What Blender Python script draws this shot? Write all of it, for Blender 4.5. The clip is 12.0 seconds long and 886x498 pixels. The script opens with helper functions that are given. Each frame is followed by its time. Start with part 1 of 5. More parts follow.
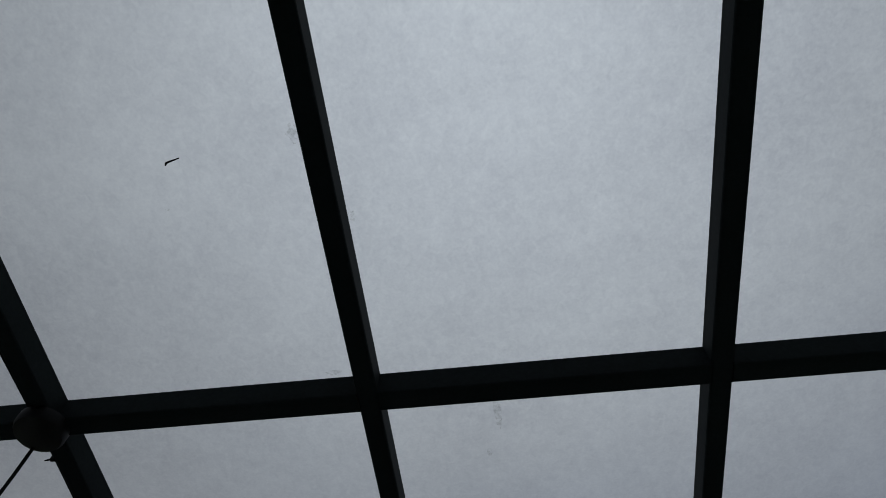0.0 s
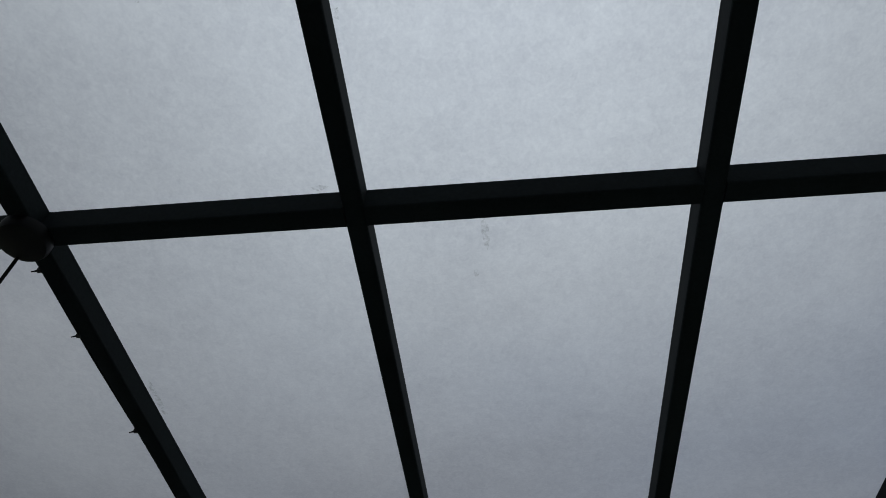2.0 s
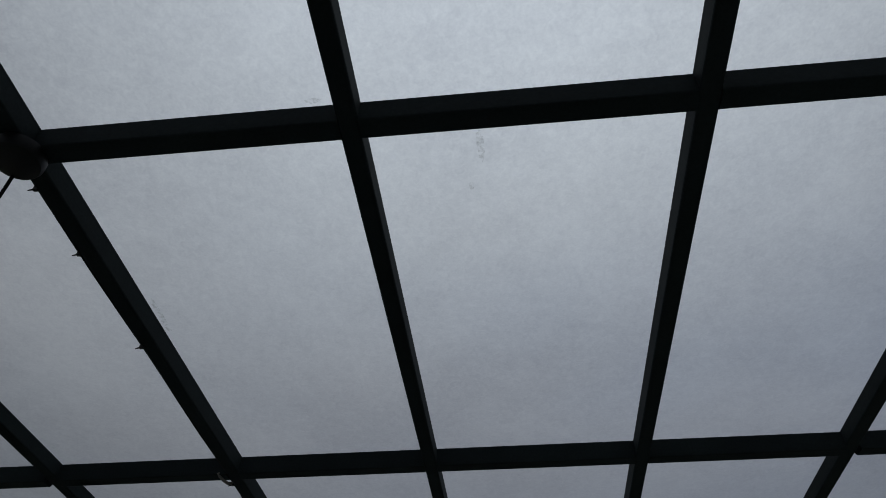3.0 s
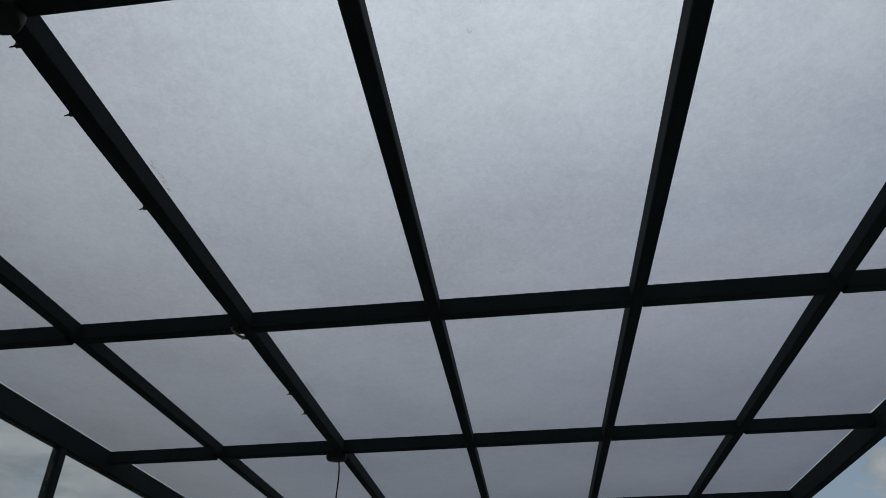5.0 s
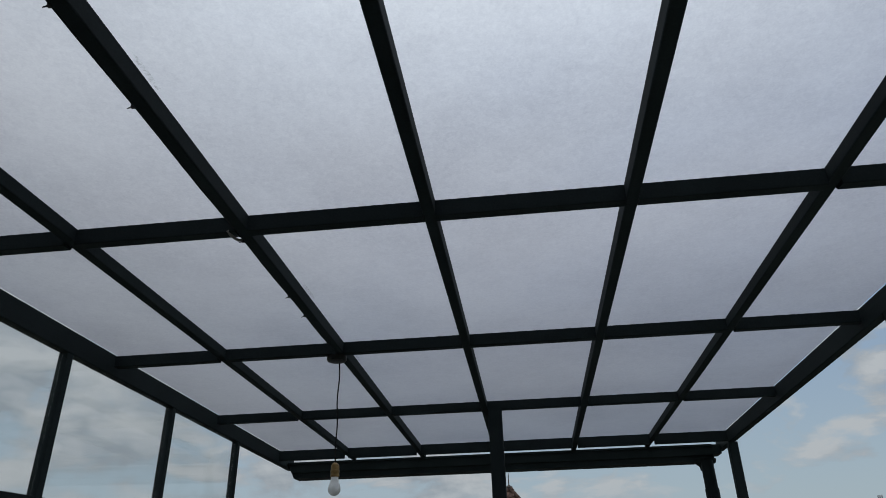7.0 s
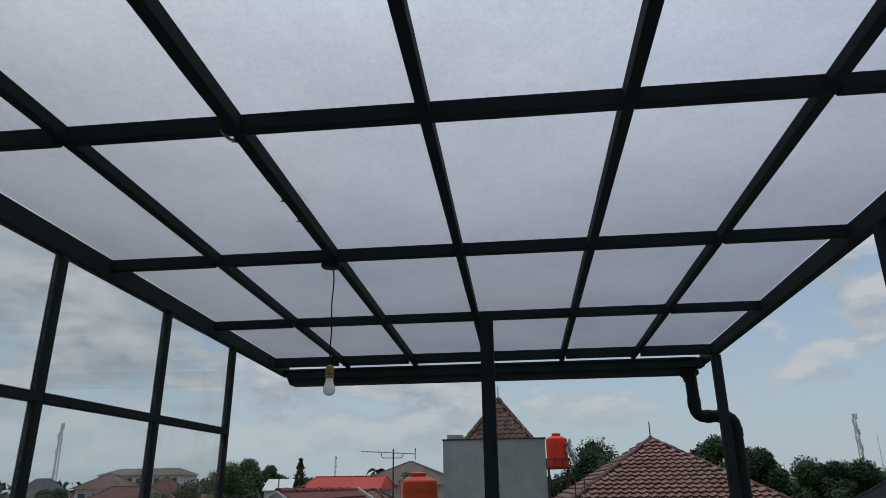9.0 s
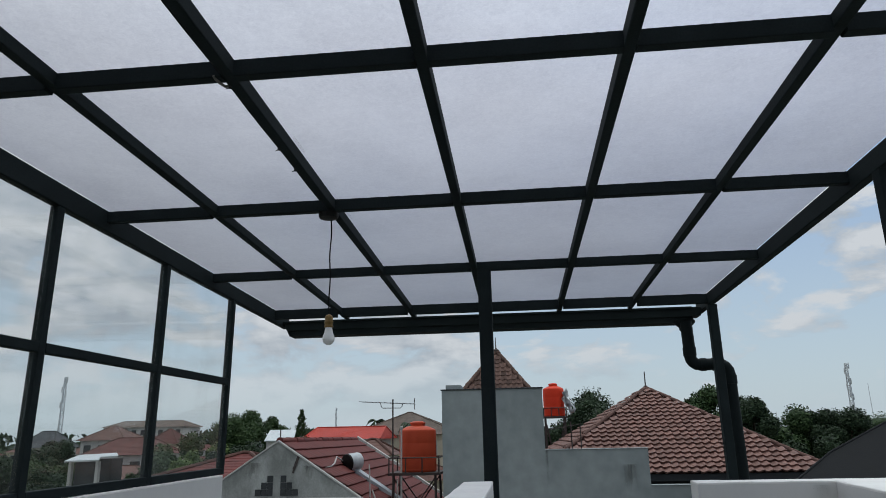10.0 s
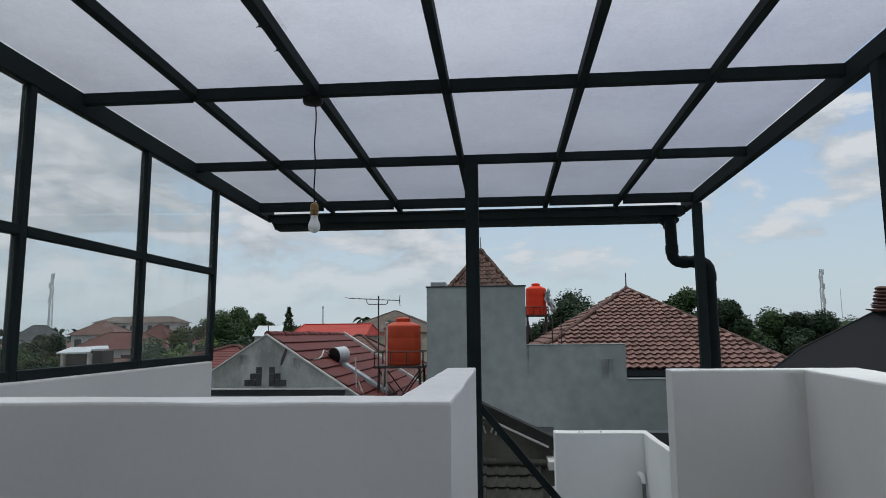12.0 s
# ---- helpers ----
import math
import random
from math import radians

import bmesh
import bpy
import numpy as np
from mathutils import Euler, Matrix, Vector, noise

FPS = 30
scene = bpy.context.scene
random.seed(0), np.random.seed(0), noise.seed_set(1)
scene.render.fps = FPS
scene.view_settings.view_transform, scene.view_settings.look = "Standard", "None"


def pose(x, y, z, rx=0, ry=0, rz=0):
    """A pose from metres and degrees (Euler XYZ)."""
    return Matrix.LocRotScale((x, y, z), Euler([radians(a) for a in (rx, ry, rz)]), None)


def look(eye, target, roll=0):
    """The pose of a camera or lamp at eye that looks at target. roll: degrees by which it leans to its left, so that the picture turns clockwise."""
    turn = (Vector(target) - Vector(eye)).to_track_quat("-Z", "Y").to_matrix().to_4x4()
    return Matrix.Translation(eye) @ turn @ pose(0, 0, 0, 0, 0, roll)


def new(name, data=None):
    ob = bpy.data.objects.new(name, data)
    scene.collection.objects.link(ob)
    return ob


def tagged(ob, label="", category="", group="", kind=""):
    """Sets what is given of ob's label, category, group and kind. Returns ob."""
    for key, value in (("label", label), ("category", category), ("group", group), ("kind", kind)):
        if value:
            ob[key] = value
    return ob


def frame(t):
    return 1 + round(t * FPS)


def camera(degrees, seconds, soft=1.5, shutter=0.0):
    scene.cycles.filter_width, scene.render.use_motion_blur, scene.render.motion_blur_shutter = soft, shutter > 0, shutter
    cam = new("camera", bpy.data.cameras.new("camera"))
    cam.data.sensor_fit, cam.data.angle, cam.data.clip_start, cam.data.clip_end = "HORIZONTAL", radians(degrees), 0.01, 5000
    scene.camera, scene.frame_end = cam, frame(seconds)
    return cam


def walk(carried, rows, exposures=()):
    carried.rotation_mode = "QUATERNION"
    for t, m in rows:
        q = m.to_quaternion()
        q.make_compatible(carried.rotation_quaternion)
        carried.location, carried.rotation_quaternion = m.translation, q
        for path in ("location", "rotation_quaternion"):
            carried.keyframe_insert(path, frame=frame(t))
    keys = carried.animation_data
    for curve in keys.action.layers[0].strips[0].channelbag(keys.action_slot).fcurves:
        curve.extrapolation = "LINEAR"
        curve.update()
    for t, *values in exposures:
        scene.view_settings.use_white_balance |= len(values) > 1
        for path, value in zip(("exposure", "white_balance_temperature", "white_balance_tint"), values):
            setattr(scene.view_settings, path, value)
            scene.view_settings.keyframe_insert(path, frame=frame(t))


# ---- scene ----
cam = camera(65.57, 12.0, soft=0.9)
PATH = [
    (0, pose(0.021, -0.211, 1.746, 151.19, -1.26, 7.07)),
    (0.5, pose(0.020, -0.179, 1.742, 149.10, -1.38, 6.92)),
    (1, pose(0.017, -0.147, 1.736, 146.46, -1.41, 6.35)),
    (1.5, pose(0.017, -0.123, 1.727, 143.78, -1.61, 5.91)),
    (2, pose(0.018, -0.107, 1.719, 140.41, -1.44, 5.77)),
    (2.5, pose(0.013, -0.097, 1.707, 137.599, -0.707, 5.892)),
    (3, pose(0.018, -0.095, 1.693, 134.24, -0.66, 6.15)),
    (5, pose(0.011, -0.082, 1.667, 122.96, 0.70, 6.98)),
    (5.5, pose(0.011, -0.085, 1.660, 120.41, 0.88, 7.13)),
    (6, pose(0.010, -0.081, 1.654, 118.52, 1.14, 7.10)),
    (6.5, pose(0.012, -0.071, 1.644, 117.06, 1.50, 7.18)),
    (8.5, pose(0.011, -0.051, 1.591, 111.05, 0.50, 6.21)),
    (9, pose(0.010, -0.047, 1.576, 109.07, 0.76, 6.24)),
    (9.5, pose(0.010, -0.038, 1.565, 107.28, 0.96, 6.19)),
    (10, pose(0.007, -0.034, 1.557, 105.25, 1.10, 6.14)),
    (10.5, pose(0.007, -0.026, 1.545, 103.44, 1.14, 5.95)),
    (11, pose(0.003, -0.020, 1.527, 101.35, 0.96, 5.61)),
    (11.5, pose(0.002, -0.011, 1.512, 99.33, 0.73, 5.16)),
    (12, pose(0.000, 0.000, 1.500, 97.11, 0.53, 4.84)),
]
walk(cam, PATH, [(0.0, -1.61, 6560, 7.5), (1.0, -1.61, 6550, 7.5), (2.0, -1.34, 6530, 7.5), (3.0, -1.32, 6520, 7.8), (5.0, -0.94, 6520, 8.3), (5.5, -0.78, 6520, 8.5), (6.0, -0.61, 6490, 8.7), (6.5, -0.57, 6480, 8.9), (8.5, -0.33, 6460, 9.8), (9.0, -0.35, 6450, 10), (9.5, -0.32, 6450, 10), (10.0, -0.10, 6500, 10.6), (10.5, -0.10, 6520, 10.8), (12.0, -0.03, 6550, 11)])

# ---- light ----
SUN_ELEV, SUN_AZ = 80.0, 12.0        # degrees; azimuth from +y towards +x
world = bpy.data.worlds.new("sky")
scene.world = world
world.use_nodes = True
wn, wl = world.node_tree.nodes, world.node_tree.links
wn.clear()


def wnode(kind, **props):
    n = wn.new(kind)
    for k, v in props.items():
        if k == "operation":
            n.operation = v
    return n


w_out = wn.new("ShaderNodeOutputWorld")
w_bg = wn.new("ShaderNodeBackground")
w_sky = wn.new("ShaderNodeTexSky")
w_sky.sky_type = "NISHITA"
w_sky.sun_disc = False
w_sky.sun_elevation = radians(SUN_ELEV)
w_sky.sun_rotation = radians(SUN_AZ)
w_sky.air_density, w_sky.dust_density = 1.0, 0.4
w_geo = wn.new("ShaderNodeTexCoord")
w_sep = wn.new("ShaderNodeSeparateXYZ")
wl.new(w_geo.outputs["Generated"], w_sep.inputs[0])
w_h = wnode("ShaderNodeMath", operation="MAXIMUM")
wl.new(w_sep.outputs[2], w_h.inputs[0])
w_h.inputs[1].default_value = 0.0


def wrange(source, a, b, c, d):
    n = wn.new("ShaderNodeMapRange")
    wl.new(source, n.inputs[0])
    for k, v in enumerate((a, b, c, d)):
        n.inputs[k + 1].default_value = v
    return n.outputs[0]


def wmath(op, a, b):
    n = wnode("ShaderNodeMath", operation=op)
    for k, v in enumerate((a, b)):
        if isinstance(v, float):
            n.inputs[k].default_value = v
        else:
            wl.new(v, n.inputs[k])
    return n.outputs[0]


def wblend(fac, a, b):
    n = wn.new("ShaderNodeMix")
    n.data_type = "RGBA"
    wl.new(fac, n.inputs[0])
    for k, v in ((6, a), (7, b)):
        if isinstance(v, tuple):
            n.inputs[k].default_value = v
        else:
            wl.new(v, n.inputs[k])
    return n.outputs[2]


def cloud_noise(lift, scale, detail, rough):
    """Cloud density by direction, flattened in height; lift looks that far above."""
    mp = wn.new("ShaderNodeMapping")
    mp.inputs["Scale"].default_value = (1.0, 1.0, 2.3)
    mp.inputs["Location"].default_value = (1.37, 0.61, 0.22 + lift)
    wl.new(w_geo.outputs["Generated"], mp.inputs[0])
    n = wn.new("ShaderNodeTexNoise")
    n.inputs["Scale"].default_value, n.inputs["Detail"].default_value = scale, detail
    n.inputs["Roughness"].default_value, n.inputs["Distortion"].default_value = rough, 0.25
    wl.new(mp.outputs[0], n.inputs["Vector"])
    return n.outputs["Fac"]


# haze towards the horizon, blue between, a closed veil overhead
w_lowveil = wrange(w_h.outputs[0], 0.02, 0.30, 0.90, 0.30)
w_highveil = wrange(w_h.outputs[0], 0.48, 0.78, 0.0, 1.0)
w_left = wrange(w_sep.outputs[0], -0.55, 0.30, 0.80, 0.0)        # more cloud towards -x
w_blue = wn.new("ShaderNodeVectorMath")
w_blue.operation = "SCALE"
wl.new(w_sky.outputs[0], w_blue.inputs[0])
w_blue.inputs["Scale"].default_value = 1.65
w_base = wblend(wmath("MAXIMUM", w_lowveil, w_left), w_blue.outputs[0], (6.55, 8.0, 9.05, 1))
# cumulus with lit tops and grey bases
w_d0, w_d1 = cloud_noise(0.0, 7.0, 8.0, 0.55), cloud_noise(0.07, 7.0, 8.0, 0.55)
w_wide = cloud_noise(0.7, 1.7, 3.0, 0.5)
w_bias = wmath("ADD", wmath("ADD", w_d0, wrange(w_wide, 0.35, 0.65, -0.045, 0.045)), wrange(w_sep.outputs[0], -0.45, 0.45, 0.08, 0.0))
w_cover = wmath("MULTIPLY", wrange(w_bias, 0.49, 0.58, 0.0, 0.92), wrange(w_h.outputs[0], 0.03, 0.12, 0.15, 1.0))
w_lit = wrange(wmath("SUBTRACT", w_d0, w_d1), -0.10, 0.10, 0.0, 1.0)
w_cloud = wblend(w_lit, (5.5, 6.25, 7.0, 1), (8.7, 9.2, 9.6, 1))
w_all = wblend(w_highveil, wblend(w_cover, w_base, w_cloud), (6.35, 7.25, 7.75, 1))
# the overcast is brighter round the veiled sun
w_dot = wn.new("ShaderNodeVectorMath")
w_dot.operation = "DOT_PRODUCT"
wl.new(w_geo.outputs["Generated"], w_dot.inputs[0])
w_dot.inputs[1].default_value = (math.cos(radians(SUN_ELEV)) * math.sin(radians(SUN_AZ)), math.cos(radians(SUN_ELEV)) * math.cos(radians(SUN_AZ)), math.sin(radians(SUN_ELEV)))
w_mx0 = wnode("ShaderNodeMath", operation="MAXIMUM")
wl.new(w_dot.outputs["Value"], w_mx0.inputs[0])
w_mx0.inputs[1].default_value = 0.0
w_pw = wnode("ShaderNodeMath", operation="POWER")
wl.new(w_mx0.outputs[0], w_pw.inputs[0])
w_pw.inputs[1].default_value = 5.0
w_gl = wn.new("ShaderNodeVectorMath")       # slightly warm
w_gl.operation = "SCALE"
w_gl.inputs[0].default_value = (4.15, 4.00, 3.90)
wl.new(w_pw.outputs[0], w_gl.inputs["Scale"])
w_one = wn.new("ShaderNodeVectorMath")
w_one.operation = "ADD"
wl.new(w_gl.outputs[0], w_one.inputs[0])
w_one.inputs[1].default_value = (1, 1, 1)
w_sc = wn.new("ShaderNodeVectorMath")
w_sc.operation = "MULTIPLY"
wl.new(w_all, w_sc.inputs[0])
wl.new(w_one.outputs[0], w_sc.inputs[1])
wl.new(w_sc.outputs[0], w_bg.inputs[0])
w_bg.inputs[1].default_value = 0.073
wl.new(w_bg.outputs[0], w_out.inputs[0])

sun = new("sun", bpy.data.lights.new("sun", "SUN"))
sun.data.energy = 0.5
sun.data.angle = radians(110)
sun.data.color = (1.0, 0.96, 0.9)
se, sa = radians(SUN_ELEV), radians(SUN_AZ)
sun.matrix_world = look((0, 0, 30), (-30 * math.cos(se) * math.sin(sa), -30 * math.cos(se) * math.cos(sa), 30 - 30 * math.sin(se)))


# ---- materials ----
def mat_base(name):
    m = bpy.data.materials.new(name)
    m.use_nodes = True
    nt = m.node_tree
    return m, nt, nt.nodes["Principled BSDF"]


def surface(name, col, col2=None, rough=0.6, metal=0.0, scale=3.0, fine=60.0, bump=0.15, dist=0.004, vary=0.0, streak=0.0, spec=0.5, grain=0.25):
    """Two-scale procedural surface: broad stains between col and col2, fine grain, relief."""
    m, nt, b = mat_base(name)
    N, L = nt.nodes, nt.links
    col2 = col2 or tuple(c * 0.8 for c in col)
    tc = N.new("ShaderNodeTexCoord")
    mp = N.new("ShaderNodeMapping")
    mp.inputs["Scale"].default_value = (1, 1, 1 - streak)
    L.new(tc.outputs["Object"], mp.inputs[0])
    n1 = N.new("ShaderNodeTexNoise")
    n1.inputs["Scale"].default_value, n1.inputs["Detail"].default_value, n1.inputs["Roughness"].default_value = scale, 6, 0.6
    L.new(mp.outputs[0], n1.inputs["Vector"])
    n2 = N.new("ShaderNodeTexNoise")
    n2.inputs["Scale"].default_value, n2.inputs["Detail"].default_value = fine, 4
    L.new(tc.outputs["Object"], n2.inputs["Vector"])
    rp = N.new("ShaderNodeValToRGB")
    rp.color_ramp.elements[0].position, rp.color_ramp.elements[1].position = 0.35, 0.68
    rp.color_ramp.elements[0].color, rp.color_ramp.elements[1].color = (*col2, 1), (*col, 1)
    L.new(n1.outputs["Fac"], rp.inputs[0])
    mx = N.new("ShaderNodeMix")
    mx.data_type, mx.blend_type = "RGBA", "OVERLAY"
    mx.inputs[0].default_value = grain
    L.new(rp.outputs[0], mx.inputs[6])
    L.new(n2.outputs["Fac"], mx.inputs[7])
    out = mx.outputs[2]
    if vary:
        oi = N.new("ShaderNodeObjectInfo")
        hs = N.new("ShaderNodeHueSaturation")
        mr = N.new("ShaderNodeMapRange")
        mr.inputs[3].default_value, mr.inputs[4].default_value = 1 - vary, 1 + vary
        L.new(oi.outputs["Random"], mr.inputs[0])
        L.new(mr.outputs[0], hs.inputs["Value"])
        L.new(out, hs.inputs["Color"])
        out = hs.outputs[0]
    L.new(out, b.inputs["Base Color"])
    rr = N.new("ShaderNodeMapRange")
    rr.inputs[3].default_value, rr.inputs[4].default_value = max(rough - 0.1, 0.02), min(rough + 0.12, 1)
    L.new(n1.outputs["Fac"], rr.inputs[0])
    L.new(rr.outputs[0], b.inputs["Roughness"])
    b.inputs["Metallic"].default_value = metal
    b.inputs["Specular IOR Level"].default_value = spec
    bp = N.new("ShaderNodeBump")
    bp.inputs["Strength"].default_value, bp.inputs["Distance"].default_value = bump, dist
    L.new(n2.outputs["Fac"], bp.inputs["Height"])
    L.new(bp.outputs[0], b.inputs["Normal"])
    return m


M_STEEL = surface("dark_green_black_paint", (0.0215, 0.0285, 0.0300), (0.0165, 0.0220, 0.0233), rough=0.6, spec=0.03, scale=4, fine=140, bump=0.06, dist=0.001)
M_WHITE = surface("white_wall_paint", (0.702, 0.689, 0.664), (0.632, 0.620, 0.600), rough=0.8, scale=0.9, fine=45, bump=0.05, dist=0.002, spec=0.2, grain=0.07)
# brighter copy of the wall white, paints in sky light on the stair wall
M_WHITE_BRIGHT = surface("brightened_white_wall_paint", (0.850, 0.860, 0.850), (0.790, 0.800, 0.795), rough=0.75, scale=2.0, fine=35, bump=0.08, dist=0.002, spec=0.2, grain=0.07)
# lighter white for wall tops: light from above is put into the tone
M_COPING = surface("lightened_coping_white", (0.83, 0.81, 0.775), (0.74, 0.72, 0.69), rough=0.8, scale=3, fine=30, bump=0.04, dist=0.002, spec=0.2)
M_GREYWALL = surface("grey_plaster", (0.325, 0.352, 0.354), (0.225, 0.248, 0.252), rough=0.85, scale=0.7, fine=5, bump=0.1, dist=0.004, streak=0.45, spec=0.2)
M_CEMENT = surface("bare_cement", (0.38, 0.385, 0.37), (0.17, 0.175, 0.165), rough=0.9, scale=2.2, fine=35, bump=0.25, dist=0.005, streak=0.5)
# near-black, also paints in the shade of gaps and eaves
M_DARKGAP = surface("near_black", (0.02, 0.024, 0.028), (0.012, 0.014, 0.016), rough=0.6)
M_PVC = surface("black_painted_pipe", (0.013, 0.018, 0.019), (0.010, 0.0135, 0.0145), rough=0.5, spec=0.05, scale=5, fine=120, bump=0.05, dist=0.001)
M_BLACKPLASTIC = surface("black_plastic", (0.007, 0.007, 0.008), (0.005, 0.005, 0.005), rough=0.45, spec=0.25, scale=20, fine=200, bump=0.03, dist=0.0005)
M_CABLE = surface("black_cable", (0.009, 0.009, 0.009), rough=0.6, spec=0.1, scale=30, fine=200, bump=0.03, dist=0.0005)
M_BRASS = surface("aged_brass", (0.30, 0.19, 0.07), (0.16, 0.10, 0.04), rough=0.45, metal=0.7, scale=40, fine=200, bump=0.08, dist=0.0006)
M_BULB = surface("white_bulb_plastic", (0.82, 0.82, 0.80), (0.78, 0.78, 0.77), rough=0.3, scale=20, fine=200, bump=0.0)
# house wall and floor are out of view, greys set to limit bounced light
M_HOUSE = surface("grey_house_wall", (0.42, 0.41, 0.40), (0.34, 0.33, 0.32), rough=0.85, scale=1, fine=30, bump=0.1)
M_FLOOR = surface("terrace_floor", (0.19, 0.187, 0.183), (0.14, 0.137, 0.134), rough=0.7, scale=2, fine=50)


def frosted():
    m = bpy.data.materials.new("frosted_polycarbonate")
    m.use_nodes = True
    N, L = m.node_tree.nodes, m.node_tree.links
    N.clear()
    out = N.new("ShaderNodeOutputMaterial")
    tc = N.new("ShaderNodeTexCoord")
    n1 = N.new("ShaderNodeTexNoise")     # embossed orange peel
    n1.inputs["Scale"].default_value, n1.inputs["Detail"].default_value = 190, 3
    n2 = N.new("ShaderNodeTexNoise")     # dust film
    n2.inputs["Scale"].default_value, n2.inputs["Detail"].default_value, n2.inputs["Roughness"].default_value = 14, 8, 0.7
    n3 = N.new("ShaderNodeTexNoise")     # broad rain-washed dirt
    n3.inputs["Scale"].default_value, n3.inputs["Detail"].default_value = 1.6, 4
    n4 = N.new("ShaderNodeTexNoise")     # hammered dimples
    n4.inputs["Scale"].default_value, n4.inputs["Detail"].default_value, n4.inputs["Distortion"].default_value = 62, 2, 0.8
    for n in (n1, n2, n3, n4):
        L.new(tc.outputs["Object"], n.inputs["Vector"])
    ad = N.new("ShaderNodeMath")
    ad.operation = "MULTIPLY_ADD"
    L.new(n2.outputs["Fac"], ad.inputs[0])
    ad.inputs[1].default_value = 0.55
    L.new(n3.outputs["Fac"], ad.inputs[2])
    rp = N.new("ShaderNodeValToRGB")
    rp.color_ramp.elements[0].position, rp.color_ramp.elements[1].position = 0.55, 0.98
    rp.color_ramp.elements[0].color, rp.color_ramp.elements[1].color = (0.512, 0.512, 0.562, 1), (0.62, 0.62, 0.669, 1)
    L.new(ad.outputs[0], rp.inputs[0])
    gr = N.new("ShaderNodeMix")
    gr.data_type, gr.blend_type = "RGBA", "OVERLAY"
    gr.inputs[0].default_value = 0.28
    L.new(rp.outputs[0], gr.inputs[6])
    hm = N.new("ShaderNodeMix")
    hm.inputs[0].default_value = 0.55
    L.new(n1.outputs["Fac"], hm.inputs[2])
    L.new(n4.outputs["Fac"], hm.inputs[3])
    L.new(hm.outputs[0], gr.inputs[7])
    bp = N.new("ShaderNodeBump")
    bp.inputs["Strength"].default_value, bp.inputs["Distance"].default_value = 0.35, 0.0015
    L.new(hm.outputs[0], bp.inputs["Height"])
    tr = N.new("ShaderNodeBsdfTranslucent")
    L.new(gr.outputs[2], tr.inputs["Color"])
    L.new(bp.outputs[0], tr.inputs["Normal"])
    rf = N.new("ShaderNodeBsdfRefraction")
    rf.inputs["IOR"].default_value, rf.inputs["Roughness"].default_value = 1.17, 1.0
    L.new(gr.outputs[2], rf.inputs["Color"])
    L.new(bp.outputs[0], rf.inputs["Normal"])
    mx = N.new("ShaderNodeMixShader")
    mx.inputs[0].default_value = 0.92
    L.new(tr.outputs[0], mx.inputs[1])
    L.new(rf.outputs[0], mx.inputs[2])
    gl = N.new("ShaderNodeBsdfGlossy")
    gl.inputs["Roughness"].default_value = 0.35
    L.new(bp.outputs[0], gl.inputs["Normal"])
    lw = N.new("ShaderNodeLayerWeight")
    pw = N.new("ShaderNodeMath")
    pw.operation = "POWER"
    L.new(lw.outputs["Facing"], pw.inputs[0])
    pw.inputs[1].default_value = 3.0
    fm = N.new("ShaderNodeMath")
    fm.operation = "MULTIPLY_ADD"
    L.new(pw.outputs[0], fm.inputs[0])
    fm.inputs[1].default_value, fm.inputs[2].default_value = 0.6, 0.03
    m2 = N.new("ShaderNodeMixShader")
    L.new(fm.outputs[0], m2.inputs[0])
    L.new(mx.outputs[0], m2.inputs[1])
    L.new(gl.outputs[0], m2.inputs[2])
    L.new(m2.outputs[0], out.inputs[0])
    return m


M_PANEL = frosted()


def clear_glass():
    """Thin, slightly dusty window glass."""
    m = bpy.data.materials.new("dusty_clear_glass")
    m.use_nodes = True
    N, L = m.node_tree.nodes, m.node_tree.links
    N.clear()
    out = N.new("ShaderNodeOutputMaterial")
    tp = N.new("ShaderNodeBsdfTransparent")
    tp.inputs[0].default_value = (0.955, 0.965, 0.965, 1)
    gl = N.new("ShaderNodeBsdfGlossy")
    gl.inputs["Roughness"].default_value = 0.03
    lw = N.new("ShaderNodeLayerWeight")
    pw = N.new("ShaderNodeMath")
    pw.operation = "POWER"
    L.new(lw.outputs["Facing"], pw.inputs[0])
    pw.inputs[1].default_value = 5.0
    fm = N.new("ShaderNodeMath")
    fm.operation = "MULTIPLY_ADD"
    L.new(pw.outputs[0], fm.inputs[0])
    fm.inputs[1].default_value, fm.inputs[2].default_value = 0.5, 0.04
    mx = N.new("ShaderNodeMixShader")
    L.new(fm.outputs[0], mx.inputs[0])
    L.new(tp.outputs[0], mx.inputs[1])
    L.new(gl.outputs[0], mx.inputs[2])
    tc = N.new("ShaderNodeTexCoord")
    mp = N.new("ShaderNodeMapping")
    mp.inputs["Scale"].default_value = (1, 1, 0.35)
    n1 = N.new("ShaderNodeTexNoise")
    n1.inputs["Scale"].default_value, n1.inputs["Detail"].default_value = 3.5, 6
    L.new(tc.outputs["Object"], mp.inputs[0])
    L.new(mp.outputs[0], n1.inputs["Vector"])
    mr = N.new("ShaderNodeMapRange")
    mr.inputs[1].default_value, mr.inputs[2].default_value = 0.42, 0.75
    mr.inputs[3].default_value, mr.inputs[4].default_value = 0.006, 0.055
    L.new(n1.outputs["Fac"], mr.inputs[0])
    df = N.new("ShaderNodeBsdfTranslucent")
    df.inputs[0].default_value = (0.7, 0.72, 0.72, 1)
    m2 = N.new("ShaderNodeMixShader")
    L.new(mr.outputs[0], m2.inputs[0])
    L.new(mx.outputs[0], m2.inputs[1])
    L.new(df.outputs[0], m2.inputs[2])
    L.new(m2.outputs[0], out.inputs[0])
    return m


M_GLASS = clear_glass()


